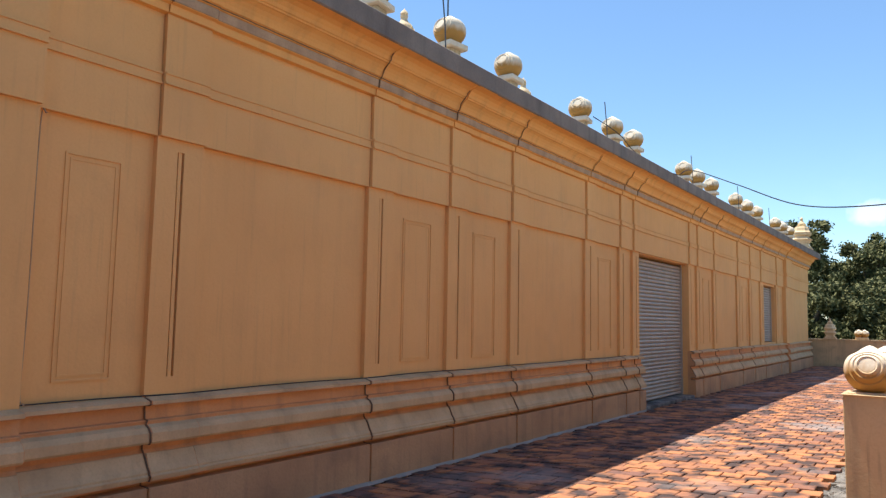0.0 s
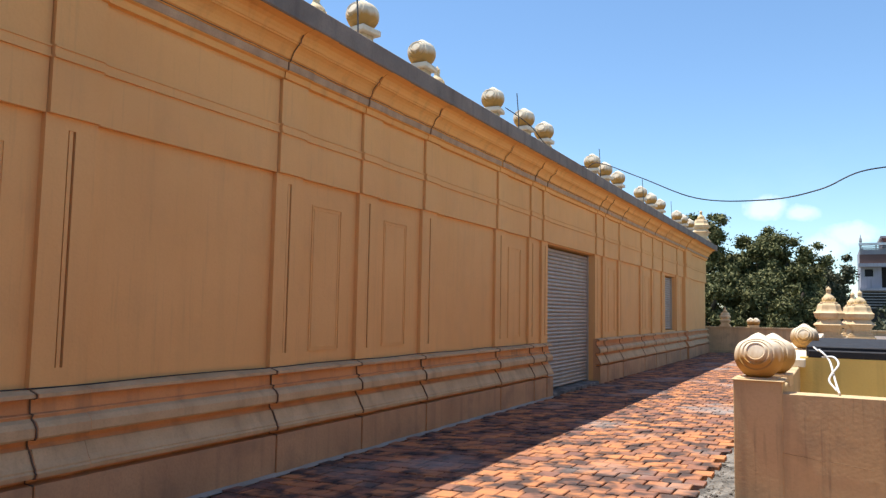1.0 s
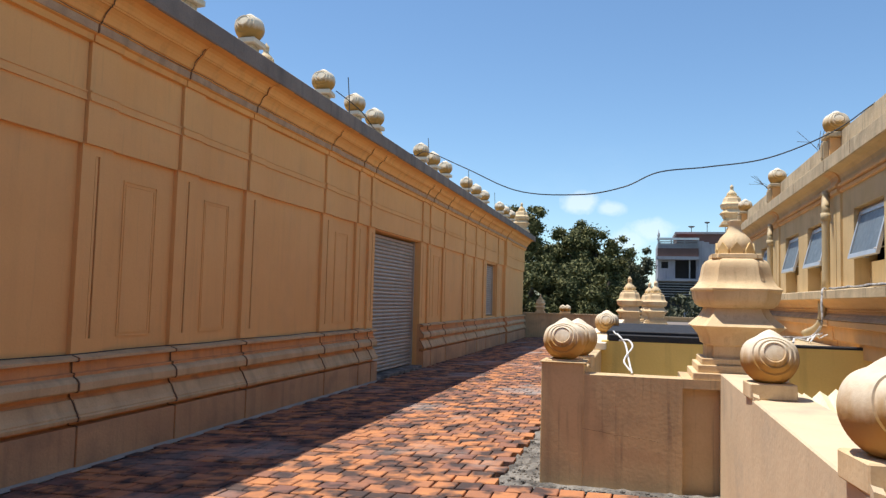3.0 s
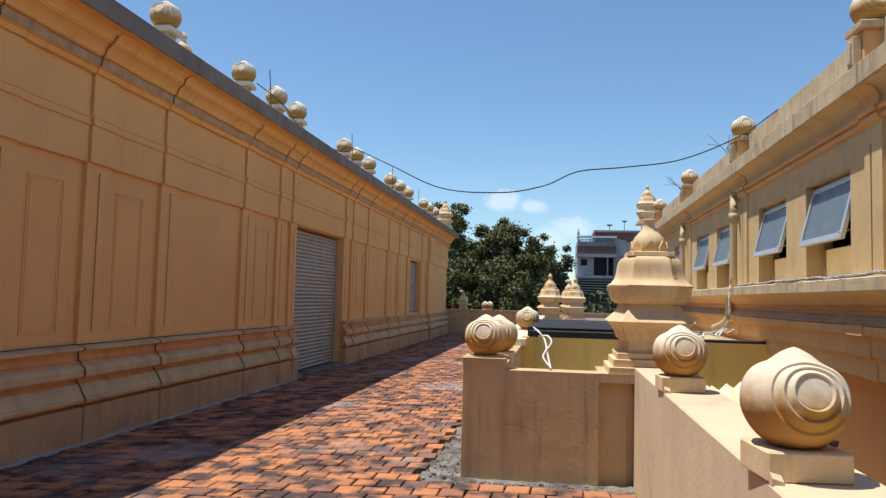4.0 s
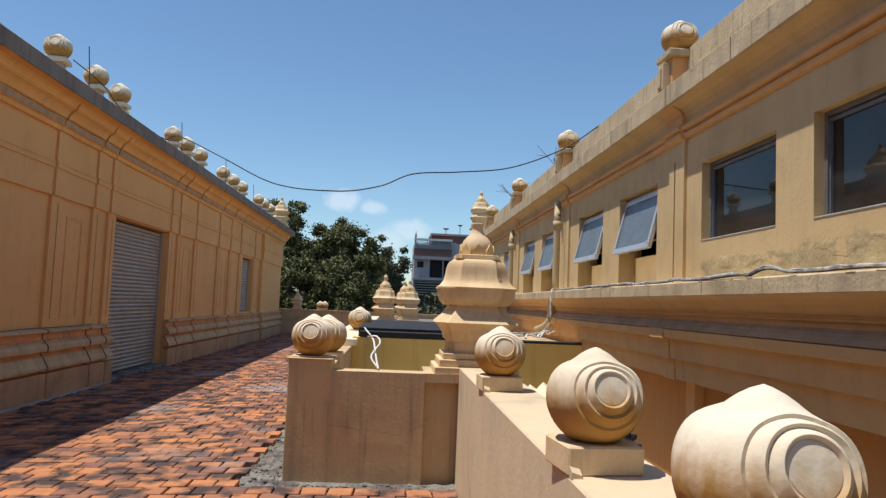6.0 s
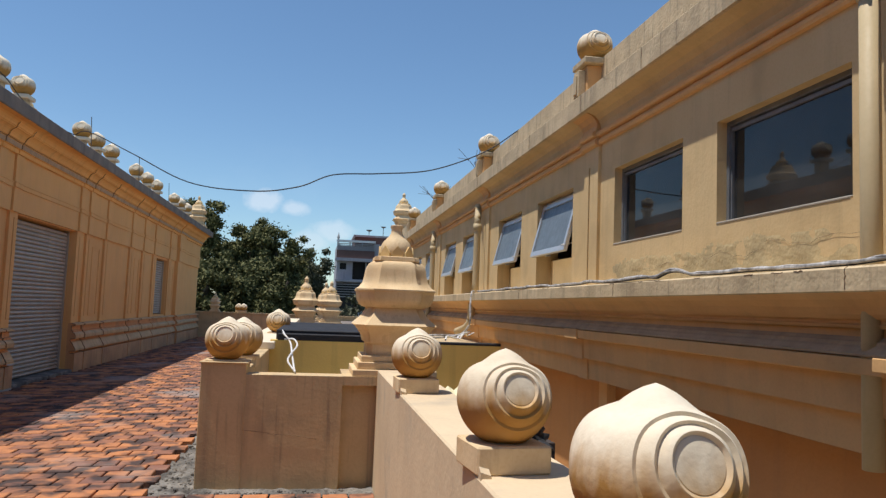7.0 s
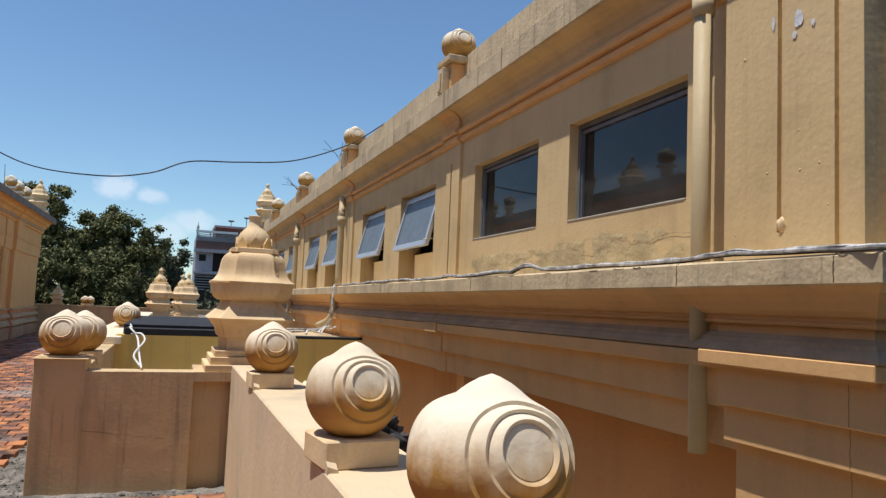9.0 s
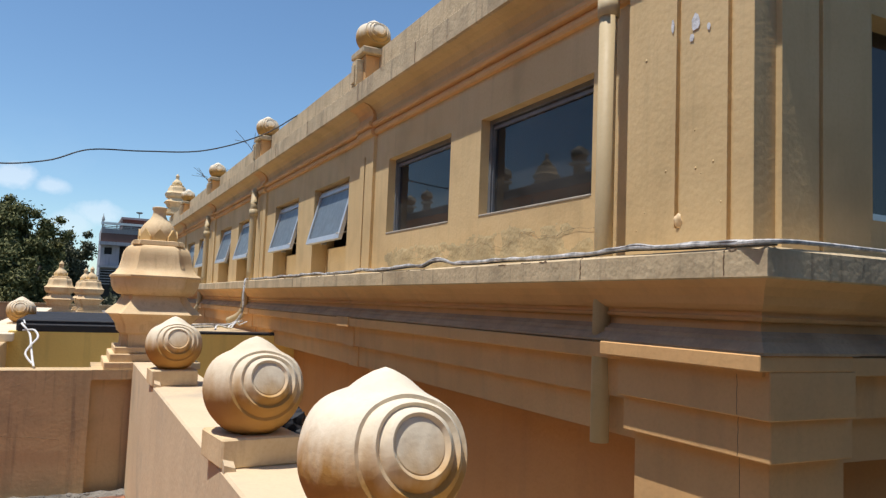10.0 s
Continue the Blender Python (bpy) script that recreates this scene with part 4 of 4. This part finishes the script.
for y in (7.5, 10.83, 16.2):
    o = copy_thing(spiked, pose(-5.2, y, 4.36))
    o.scale = (0.88, 0.88, 0.88)
tagged(part("roof_cable", tube(smooth_line([(-4.0, 11.007, 4.784), (-3.95, 11.604, 4.734), (-3.9, 12.015, 4.652), (-3.85, 12.452, 4.484), (-3.7, 13.147, 4.3)] + [(-3.66, 14.4, 4.375)], 6), 0.008, 6), BLACK),
       "black cable draped along the hall roof edge", "cable")

# lightning rods
tagged(part("lightning_rod", tube([(-4.6, 7.66, 4.36), (-4.6, 7.66, 5.9)], 0.011, 5), STEELPOLE), "thin dark lightning rod on the roof edge", "lightning rod", "lightning rods")
for yy, h in ((6.95, 0.9), (11.9, 0.75), (17.0, 0.8), (21.4, 0.8), (25.6, 0.75), (28.6, 0.7)):
    tagged(part("lightning_rod", tube([(-4.12, yy, 4.36), (-4.12 + 0.01, yy - 0.05, 4.36 + h * 0.6), (-4.12, yy - 0.12, 4.5 + h)], 0.009, 5), STEELPOLE),
           "thin dark lightning rod on the roof edge", "lightning rod", "lightning rods")

# ---- parapet, light well ----
structure(part("parapet", blocks((1.40, 1.745, -1.6, 6.16, -2.6, 0.93), bevel=0.008), PARAPET), "streaked cream parapet wall with a flat sunlit top", "parapet")
for yy in (0.15, 1.40, 2.50, 4.66):
    structure(part("parapet_upstand", sweep([[(1.402, yy + d, 0.925), (1.44, yy + d, 0.925), (1.435, yy + d, h), (1.402, yy + d, h + 0.01)]
                                             for d, h in ((-0.16, 0.94), (-0.05, 0.985), (0.15, 1.0))]), PARAPET),
              "small raised edge beside a finial", "parapet")
structure(part("well_front_wall", blocks((0.36, 1.12, 6.16, 6.40, -0.2, 0.87), (1.12, 1.40, 6.24, 6.40, -0.2, 0.80), (1.12, 1.745, 6.16, 6.85, 0.80, 0.872), (1.40, 1.745, 6.16, 6.85, -1.0, 0.80)), WELL),
          "cream light-well wall with rain streaks", "wall")
structure(part("well_pier", blocks((0.015, 0.36, 6.155, 6.52, -0.2, 0.962), (0.0, 0.375, 6.14, 6.54, 0.955, 0.965), bevel=0.006), WELL), "square pier at the light-well corner", "pier")
structure(part("well_side_wall", blocks((0.06, 0.36, 6.54, 23.0, -0.2, 0.90), bevel=0.006), WELL), "long low light-well wall", "wall")
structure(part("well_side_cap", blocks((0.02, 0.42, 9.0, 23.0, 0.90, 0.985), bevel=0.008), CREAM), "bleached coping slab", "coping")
structure(part("well_back_wall", blocks((0.36, 3.46, 9.2, 9.4, -1.0, 1.0)), SUNNY), "lemon-yellow light-well wall", "wall")
structure(part("felt_roof", blocks((0.42, 1.9, 9.35, 13.2, 0.98, 1.12), (0.44, 1.9, 9.19, 9.35, 1.0, 1.08), (1.9, 3.46, 9.19, 9.30, 1.0, 1.035), bevel=0.01), TAR), "black felted flat roof with an upstand", "roof")
structure(part("well_roof", blocks((1.905, 3.46, 9.4, 13.2, 0.90, 0.99)), LEDGE), "bleached cement roof strip", "roof")
# Not visible: raised and pale so that sun bounces onto the well walls.
structure(part("well_floor", blocks((0.36, 1.74, 6.85, 9.2, -1.0, 0.3), (0.36, 1.40, 6.4, 6.85, -1.0, 0.3)), SCREED), "unseen pale cement well floor, added to bounce sunlight", "floor")
# Out of view; a pale slab that throws sun up under the ledge.
structure(part("gap_floor", blocks((1.745, 3.46, 0.6, 9.2, -0.25, -0.1)), SCREED), "unseen pale cement gap floor, added to bounce sun under ledge", "floor")
for k, pts in enumerate(([(2.9, 9.75, 1.25), (2.82, 9.85, 1.12), (2.6, 9.8, 1.075), (2.3, 9.5, 1.07), (2.05, 9.3, 1.06)], [(2.92, 9.8, 1.16), (2.75, 9.7, 1.09), (2.7, 9.5, 1.07), (2.55, 9.4, 1.10), (2.5, 9.25, 1.06)],
                         [(3.0, 9.9, 1.14), (2.85, 9.6, 1.11), (2.78, 9.45, 1.15), (2.7, 9.35, 1.07)])):
    tagged(part("loose_cable", tube(smooth_line(pts, 6), 0.014 - 0.002 * k, 7), WHITE if k else GREYCABLE), "pale cable bunched on the roof beside the wall", "cable", "bunched cables")
tagged(part("white_cable", tube(smooth_line([(0.50, 9.15, 1.12), (0.56, 8.2, 1.12), (0.60, 7.0, 1.17), (0.67, 6.8, 1.10), (0.70, 6.55, 1.0), (0.72, 6.40, 0.93), (0.735, 6.30, 0.885)], 7), 0.008, 7), WHITE),
       "white cable drooping over the light-well wall", "cable")
tagged(part("white_cable_loop", tube(smooth_line([(0.62, 6.9, 1.12), (0.70, 6.75, 1.13), (0.735, 6.65, 1.08), (0.685, 6.52, 1.01), (0.67, 6.45, 0.96), (0.72, 6.36, 0.90)], 7), 0.008, 7), WHITE),
       "white cable looped beside another", "cable")

part("crack", tube([(0.06 + 0.11 * i, 6.157, 0.47 - 0.012 * i + 0.02 * noise.noise((i * 1.3, 0, 8))) for i in range(9)], 0.0011, 5), CRACK, bpy.data.objects["well_front_wall"])

# litter in the gap
rows = []
for i in range(25):
    u = i / 24
    rows.append([(1.80 + 0.62 * u, 5.3 + 0.55 * v, 0.62 + 0.12 * u + 0.18 * v + 0.022 * math.sin(i * 1.57)) for v in (0, 1)]
                + [(1.80 + 0.62 * u, 5.3 + 0.55 * v, 0.614 + 0.12 * u + 0.18 * v + 0.022 * math.sin(i * 1.57)) for v in (1, 0)])
tagged(part("corrugated_sheet", sweep(rows), PALE), "pale yellow corrugated plastic sheet leaning in the gap", "sheet")
# Added shelf; its near-black colour stands in for the gap's shade.
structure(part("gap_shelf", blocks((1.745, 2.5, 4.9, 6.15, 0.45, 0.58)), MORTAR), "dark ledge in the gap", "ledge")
bm = bmesh.new()
bmesh.ops.create_icosphere(bm, subdivisions=4, radius=0.2)
for v in bm.verts:
    v.co *= 1 + 0.5 * noise.noise(v.co * 9) + 0.25 * noise.noise(v.co * 22)
    v.co.z = max(v.co.z * 0.7, -0.1)
bag = tagged(part("plastic_bag", bm, BLACK), "crumpled black plastic bag behind the parapet", "bag")
bag.location = (1.93, 3.9, 0.75)
# Added ledge under the bag, near-black to paint the gap's shade.
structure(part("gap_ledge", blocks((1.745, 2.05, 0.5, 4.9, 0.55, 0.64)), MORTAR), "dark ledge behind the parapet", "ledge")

# overhead cable
tagged(part("overhead_cable", tube(smooth_line([(-3.66, 14.4, 4.37), (-3.2, 13.7, 4.30), (-2.0, 11.9, 3.63), (-0.9, 10.3, 3.01), (0.05, 9.0, 2.75), (0.6, 8.9, 2.82), (1.0, 8.9, 2.99), (1.55, 9.0, 3.06), (2.2, 9.0, 3.15), (2.85, 9.0, 3.42), (3.3, 9.0, 3.745)], 8), 0.008, 6), BLACK),
       "black overhead cable sagging between the roofs", "cable")

# ---- far end ----
structure(part("end_parapet", blocks((-14.0, 3.4, 33.0, 33.3, -5, 0.9), (-14, 3.4, 32.96, 33.34, 0.9, 0.96), (-14, 3.4, 32.9, 33.0, -0.3, 0.0)), WELL), "peach parapet closing the terrace", "parapet")
for x in (-2.4, -2.2, 0.3):
    o = copy_thing(near_ball, pose(x, 33.15, 0.96))
# Unseen behind the camera; added to hold back sky light from south-facing sides.
structure(part("wall_south", blocks((-4.45, 11.0, -4.3, -4.0, -5, 4.8)), CONCRETE), "unseen plain wall, added to cut sky light on south faces", "wall")
structure(part("ground", blocks((-900, 900, -900, 2500, -6.2, -6.0)), GROUND), "dusty ground far below", "ground")
structure(part("far_roof", blocks((0.42, 3.46, 13.2, 32.9, 0.6, 0.75)), CONCRETE), "low flat roof", "roof")

# grey house beyond the trees
house = thing("house", (2.8, 70.0, -6.0), "grey concrete town house with brown balcony and stepped roof", "house")
for row in ((-0.2, 0.05, 0, 0.3, 0, 11.6), (0.05, 0.75, 0, 0.3, 0, 10.8), (0.05, 0.75, 0, 0.3, 11.45, 11.6), (0.75, 1.3, 0, 0.3, 0, 11.6), (1.3, 3.1, 0, 0.3, 0, 9.9),
            (3.1, 3.3, 0, 0.3, 0, 11.6), (-0.2, 6.5, 2.0, 9, 0, 13.2), (-0.2, 0.05, 0.3, 2.0, 0, 13.2)):
    part("wall", blocks(row), LILAC, house)
part("side_wall", blocks((3.3, 3.75, -0.15, 2.0, 0, 13.3), (3.75, 4.2, -0.15, 2.0, 0, 10.7), (3.75, 4.2, -0.15, 2.0, 11.5, 13.2), (4.2, 6.5, -0.15, 2.0, 0, 13.0)), LILAC, house, "pale lavender-grey stair wall")
part("penthouse", blocks((1.5, 6.5, 1.9, 8, 13.2, 14.1)), BROWNWALL, house, "brown-grey rooftop room")
part("penthouse_roof", blocks((1.35, 6.7, 1.6, 8.2, 14.1, 14.28)), GREYWALL, house)
part("red_roof_sheet", blocks((1.35, 3.3, 0.4, 1.6, 13.5, 13.62)), REDSHEET, house, "faded red roofing sheet")
part("brown_fascia", blocks((-0.25, 3.28, -0.35, 0.3, 11.88, 12.6)), BROWNWALL, house, "dark brown balcony front")
part("porch_slab", blocks((-0.35, 3.35, -0.6, 0.3, 11.58, 11.86)), LILAC, house, "pale concrete canopy")
for k in range(5):
    part("balcony_rail", blocks((-0.22, 3.28, -0.32, -0.24, 12.64 + 0.135 * k, 12.71 + 0.135 * k)), GREYWALL, house)
part("parapet_coping", blocks((-0.3, 3.34, -0.38, 0.0, 13.36, 13.56)), WHITE, house, "white coping")
for px in (-0.24, 0.9, 2.05, 3.2):
    part("post", blocks((px, px + 0.09, -0.34, -0.24, 12.6, 13.36)), GREYWALL, house)
part("corner_finial", lathe([(0.10, 13.3), (0.08, 13.6), (0.13, 13.75), (0.10, 13.9), (0.03, 14.1), (0.01, 14.3)], 8), GREYWALL, house).location = (-0.15, -0.2, 0)
# Near-black panels stand in for the shade inside the openings.
win = part("window", blocks((0.05, 0.75, 0.2, 0.28, 10.8, 11.45)), DARKROOM, house, "dark window opening")
part("frame", blocks((0.03, 0.10, -0.03, 0.1, 10.76, 11.47), (0.70, 0.77, -0.03, 0.1, 10.76, 11.47), (0.10, 0.70, -0.03, 0.1, 11.40, 11.47)), GREYWALL, win)
door = part("balcony_door", blocks((1.3, 3.1, 0.9, 1.0, 9.9, 11.6)), DARKROOM, house, "dark balcony opening")
part("mullion", blocks((2.5, 2.62, 0.1, 0.25, 9.9, 11.6)), GREYWALL, door)
part("stair_window", blocks((3.75, 4.2, 0.2, 0.3, 10.7, 11.5)), DARKROOM, house)
part("balcony_slab", blocks((-0.3, 3.4, -1.0, 0.0, 9.62, 9.82)), LILAC, house)
for k in range(6):
    part("balcony_rail", blocks((-0.25, 3.3, -0.98, -0.92, 8.2 + 0.23 * k, 8.26 + 0.23 * k)), GREYWALL, house)
# Flat near-black sheet that paints the shaded depth of the balcony.
part("lower_room", blocks((-0.1, 3.2, -0.05, 0.0, 7.0, 9.5)), DARKROOM, house, "dark lower balcony")
for x, z, w in ((2.9, 14.28, 0.32), (4.3, 14.28, 0.26), (5.9, 14.28, 0.3)):
    part("aerial", tube([(x, 3, z), (x, 3, z + (0.55 if x < 4 else 0.95))], 0.03, 5), STEELPOLE, house)
    dish = part("aerial_dish", lathe([(0.03, 0.0), (w * 0.7, 0.06), (w, 0.16), (w * 0.9, 0.17), (0.03, 0.04)], 10), STEELPOLE, house)
    dish.location = (x, 3, z + (0.5 if x < 4 else 0.9))


def tree(x, y, top, spread, seed, label, mat=LEAF, foot=-6.0, leaves=9000, size=0.16):
    """Tapered trunk, limbs, and a crown of leaf tufts about the limb ends."""
    rnd = random.Random(seed)
    t = thing("tree", (x, y, foot), label, "tree", "trees beyond the terrace")
    h = top - foot
    trunk = [(0.25 * math.sin(s * 2.1 + seed), 0.2 * math.cos(s * 1.7 + seed), s * h * 0.5) for s in (0, 0.3, 0.6, 0.8, 1.0)]
    bm = bmesh.new()
    rows = []
    for i, p in enumerate(trunk):
        r = 0.36 * (1 - 0.16 * i)
        rows.append([bm.verts.new((p[0] + r * math.cos(q), p[1] + r * math.sin(q), p[2])) for q in (2 * math.pi * k / 10 for k in range(10))])
    for a, b in zip(rows, rows[1:]):
        for i in range(10):
            j = (i + 1) % 10
            bm.faces.new((a[i], a[j], b[j], b[i]))
    part("trunk", bm, BARK, t, smooth=True)
    tufts = []
    for k in range(15):
        a = 2.4 * k + rnd.uniform(-0.4, 0.4)
        up = (k + 0.5) / 15
        reach = spread * (0.95 - 0.75 * max(0, up - 0.35)) * rnd.uniform(0.6, 1.0)
        end = Vector((reach * math.cos(a), reach * math.sin(a), h * (0.42 + 0.55 * up) + rnd.uniform(-0.4, 0.4)))
        start = Vector(trunk[2 + min(2, int(up * 3))])
        midp = (start + end) / 2 + Vector((0, 0, 0.5))
        part("limb", tube(smooth_line([start, midp, end], 4), 0.08, 6), BARK, t)
        for c in range(11):
            q = start.lerp(end, rnd.uniform(0.5, 1.05)) + Vector([rnd.gauss(0, spread * 0.125) for _ in range(3)])
            q.z = min(q.z, h)
            tufts.append((q, rnd.uniform(0.28, 0.6) * (0.55 + spread * 0.11)))
    n = leaves
    tc = np.array([tuple(q) for q, _ in tufts])
    tr = np.array([r for _, r in tufts])
    rng = np.random.default_rng(seed)
    pick = rng.choice(len(tufts), n, p=tr ** 2 / (tr ** 2).sum())
    d = rng.normal(size=(n, 3))
    d /= np.linalg.norm(d, axis=1)[:, None]
    cen = tc[pick] + d * (tr[pick] * rng.uniform(0.55, 1.05, n) * (1 + 0.3 * rng.normal(size=n)))[:, None] * (1.15, 1.15, 0.8)
    u = rng.normal(size=(n, 3))
    u /= np.linalg.norm(u, axis=1)[:, None]
    w = np.cross(u, d + 0.5 * rng.normal(size=(n, 3)))
    w /= np.linalg.norm(w, axis=1)[:, None]
    ln = size * rng.uniform(0.7, 1.4, n)[:, None]
    wd = ln * 0.42
    verts = np.stack([cen - u * ln, cen + w * wd, cen + u * ln, cen - w * wd], 1).reshape(-1, 3)
    me = bpy.data.meshes.new("crown")
    me.from_pydata(verts.tolist(), [], np.arange(4 * n).reshape(n, 4).tolist())
    me.materials.append(mat)
    c = new("crown", me)
    c.parent = t
    return t


tree(-7.2, 48, 8.2, 3.0, 3, "tall dark-green leafy tree with gaps in its crown", leaves=46000, size=0.115)
tree(-3.7, 50, 7.2, 3.5, 11, "broad dark-green tree with a rounded crown", leaves=56000, size=0.115)
tree(-1.6, 49, 6.5, 2.6, 23, "dark-green tree with a spreading crown", leaves=50000, size=0.115)
tree(0.3, 54, 5.6, 2.0, 31, "smaller dusty-green tree beside the grey house", LEAF_DULL, leaves=34000, size=0.115)
tree(-11.0, 52, 6.4, 3.6, 41, "dark-green tree behind the hall", leaves=14000, size=0.12)
tree(3.6, 46, 2.3, 2.4, 51, "low tangled dusty shrub tree", LEAF_DULL, leaves=6000)
tree(6.0, 60, 2.6, 3.0, 61, "dusty tree in front of the house", LEAF_DULL, leaves=6000)
tree(-6.0, 44, 4.2, 3.6, 71, "low dark-green tree behind the end parapet", leaves=48000, size=0.115)
tree(-2.0, 43, 3.8, 3.0, 81, "low leafy tree behind the end parapet", leaves=48000, size=0.115)
for yy, sd in ((11.6, 1), (15.6, 2)):
    rnd = random.Random(sd)
    pl = thing("roof_weed", (3.3, yy, 3.72), "dry wiry weed growing from the roof parapet", "weed", "roof weeds")
    for k in range(16):
        a = rnd.uniform(0, 6.28)
        part("stem", tube(smooth_line([(0, 0, 0), (0.12 * math.cos(a), 0.12 * math.sin(a), 0.14), (rnd.uniform(0.2, 0.4) * math.cos(a), rnd.uniform(0.2, 0.4) * math.sin(a), rnd.uniform(0.12, 0.36))], 4), 0.0035, 4), BARK, pl)

# ---- terrace floor: mortar bed, rubble strip, pavers ----
structure(part("floor", sweep([[(-4.45, yy, -0.4), (1.40, yy, -0.4), (1.40, yy, -0.05), (0.0, yy, -0.05), (-4.45, yy, -0.05 - 0.031 * 4.45)] for yy in (-4.0, 33.0)]), MORTAR), "dark mossy bed of a brick-paved terrace", "floor")
bm = bmesh.new()
nx, ny = 14, 60
grid = [[bm.verts.new((-0.34 + 0.42 * i / nx + (0.0), 5.98 + 3.6 * j / ny, -0.040 + 0.022 * noise.noise((i * 0.5, j * 0.45, 2.0)) + 0.02 * noise.noise((i * 1.7, j * 1.6, 5.0))))
         for i in range(nx + 1)] for j in range(ny + 1)]
for j in range(ny):
    for i in range(nx):
        bm.faces.new((grid[j][i], grid[j][i + 1], grid[j + 1][i + 1], grid[j + 1][i]))
structure(part("gutter", bm, RUBBLE), "broken cement gutter beside the light well", "gutter")
bm = bmesh.new()
grid = [[bm.verts.new((0.0 + 1.42 * i / 40, 5.98 + 0.2 * j / 8, -0.035 + 0.018 * noise.noise((i * 0.5, j * 0.7, 9.0)) + 0.02 * (j / 8))) for i in range(41)] for j in range(9)]
for j in range(8):
    for i in range(40):
        bm.faces.new((grid[j][i], grid[j][i + 1], grid[j + 1][i + 1], grid[j + 1][i]))
structure(part("cement_fillet", bm, RUBBLE), "rough cement fillet at the foot of the light well", "fillet")
structure(part("wall_fillet", along_y([(0.0, -0.14), (0.045, -0.13), (0.03, -0.118), (0.0, -0.105)], Y0, SHUT1[0], -3.99, -3.965, 1), SCREED), "cement fillet at the foot of the wall", "fillet")

rg = random.Random(9)
bm = bmesh.new()
for _ in range(420):
    q = bmesh.ops.create_icosphere(bm, subdivisions=1, radius=rg.uniform(0.004, 0.011) if rg.random() < 0.85 else rg.uniform(0.012, 0.026))["verts"]
    at = Vector((rg.uniform(-0.30, 0.0), rg.uniform(6.0, 9.4), -0.032)) if rg.random() < 0.75 else Vector((rg.uniform(0.0, 1.38), rg.uniform(5.98, 6.14), -0.022))
    k = Vector((rg.uniform(0.7, 1.4), rg.uniform(0.7, 1.4), rg.uniform(0.4, 0.9)))
    for v in q:
        v.co = Vector((v.co.x * k.x, v.co.y * k.y, v.co.z * k.z)) * rg.uniform(0.85, 1.15) + at
tagged(part("rubble", bm, RUBBLE), "crumbled grey cement rubble in the gutter", "rubble", "", "stuff")

PX_, PY_ = 0.199, 0.220


def fall(x):
    """The terrace falls towards the hall."""
    return 0.031 * min(x, 0.0)




def paver_verts(x, y, r):
    """A worn brick paver: chamfered, a little tilted, with an uneven height."""
    w, d = PX_ / 2 - r.uniform(0.004, 0.009), PY_ / 2 - r.uniform(0.006, 0.013)
    z = r.uniform(-0.004, 0.006)
    tx, ty = 0.031 + r.uniform(-0.014, 0.014), r.uniform(-0.014, 0.014)
    j = [r.uniform(-0.006, 0.006) for _ in range(8)]
    lo = [(-w + j[0], -d + j[1]), (w + j[2], -d + j[3]), (w + j[4], d + j[5]), (-w + j[6], d + j[7])]
    v = [(x + a, y + b, -0.055) for a, b in lo] + [(x + a, y + b, z - 0.006 + tx * a + ty * b) for a, b in lo]
    v += [(x + a * 0.93, y + b * 0.93, z + tx * a + ty * b) for a, b in lo]
    return v


PAVER_FACES = [(0, 1, 5, 4), (1, 2, 6, 5), (2, 3, 7, 6), (3, 0, 4, 7), (4, 5, 9, 8), (5, 6, 10, 9), (6, 7, 11, 10), (7, 4, 8, 11), (8, 9, 10, 11)]
shapes = []
rp = random.Random(5)
for k in range(24):
    me = bpy.data.meshes.new("paver")
    me.from_pydata(paver_verts(0, 0, rp), [], PAVER_FACES)
    me.materials.append(TILE)
    shapes.append(me)
floor_ob = bpy.data.objects["floor"]
verts, faces, single = [], [], 0
row = 0
y = -3.85
while y < 32.8:
    x = -3.87 + (0.5 * PX_ if row % 2 else 0.0) + rp.uniform(-0.015, 0.015)
    edge = 1.36 if y < 5.9 else (-0.30 if y < 9.6 else 0.0)
    rim = 1.395 if y < 5.9 else (-0.31 if y < 9.6 else 0.055)
    while x < edge:
        if 5.0 < y < 8.2 and -2.9 < x < edge - 0.12 and single < 300:
            o = new("paver", shapes[rp.randrange(24)])
            o.location = (x, y, fall(x))
            o.parent = floor_ob
            single += 1
        else:
            b = len(verts)
            verts += [(min(p, rim + 0.004 * math.sin(y * 9)), q, h + fall(x)) for p, q, h in paver_verts(x, y, rp)]
            faces += [tuple(i + b for i in f) for f in PAVER_FACES]
        x += PX_
    y += PY_
    row += 1
me = bpy.data.meshes.new("pavers")
me.from_pydata(verts, [], faces)
me.materials.append(TILE)
pv = tagged(new("pavers", me), "worn terracotta brick pavers with black lichen", "", "", "stuff")
pv.parent = floor_ob
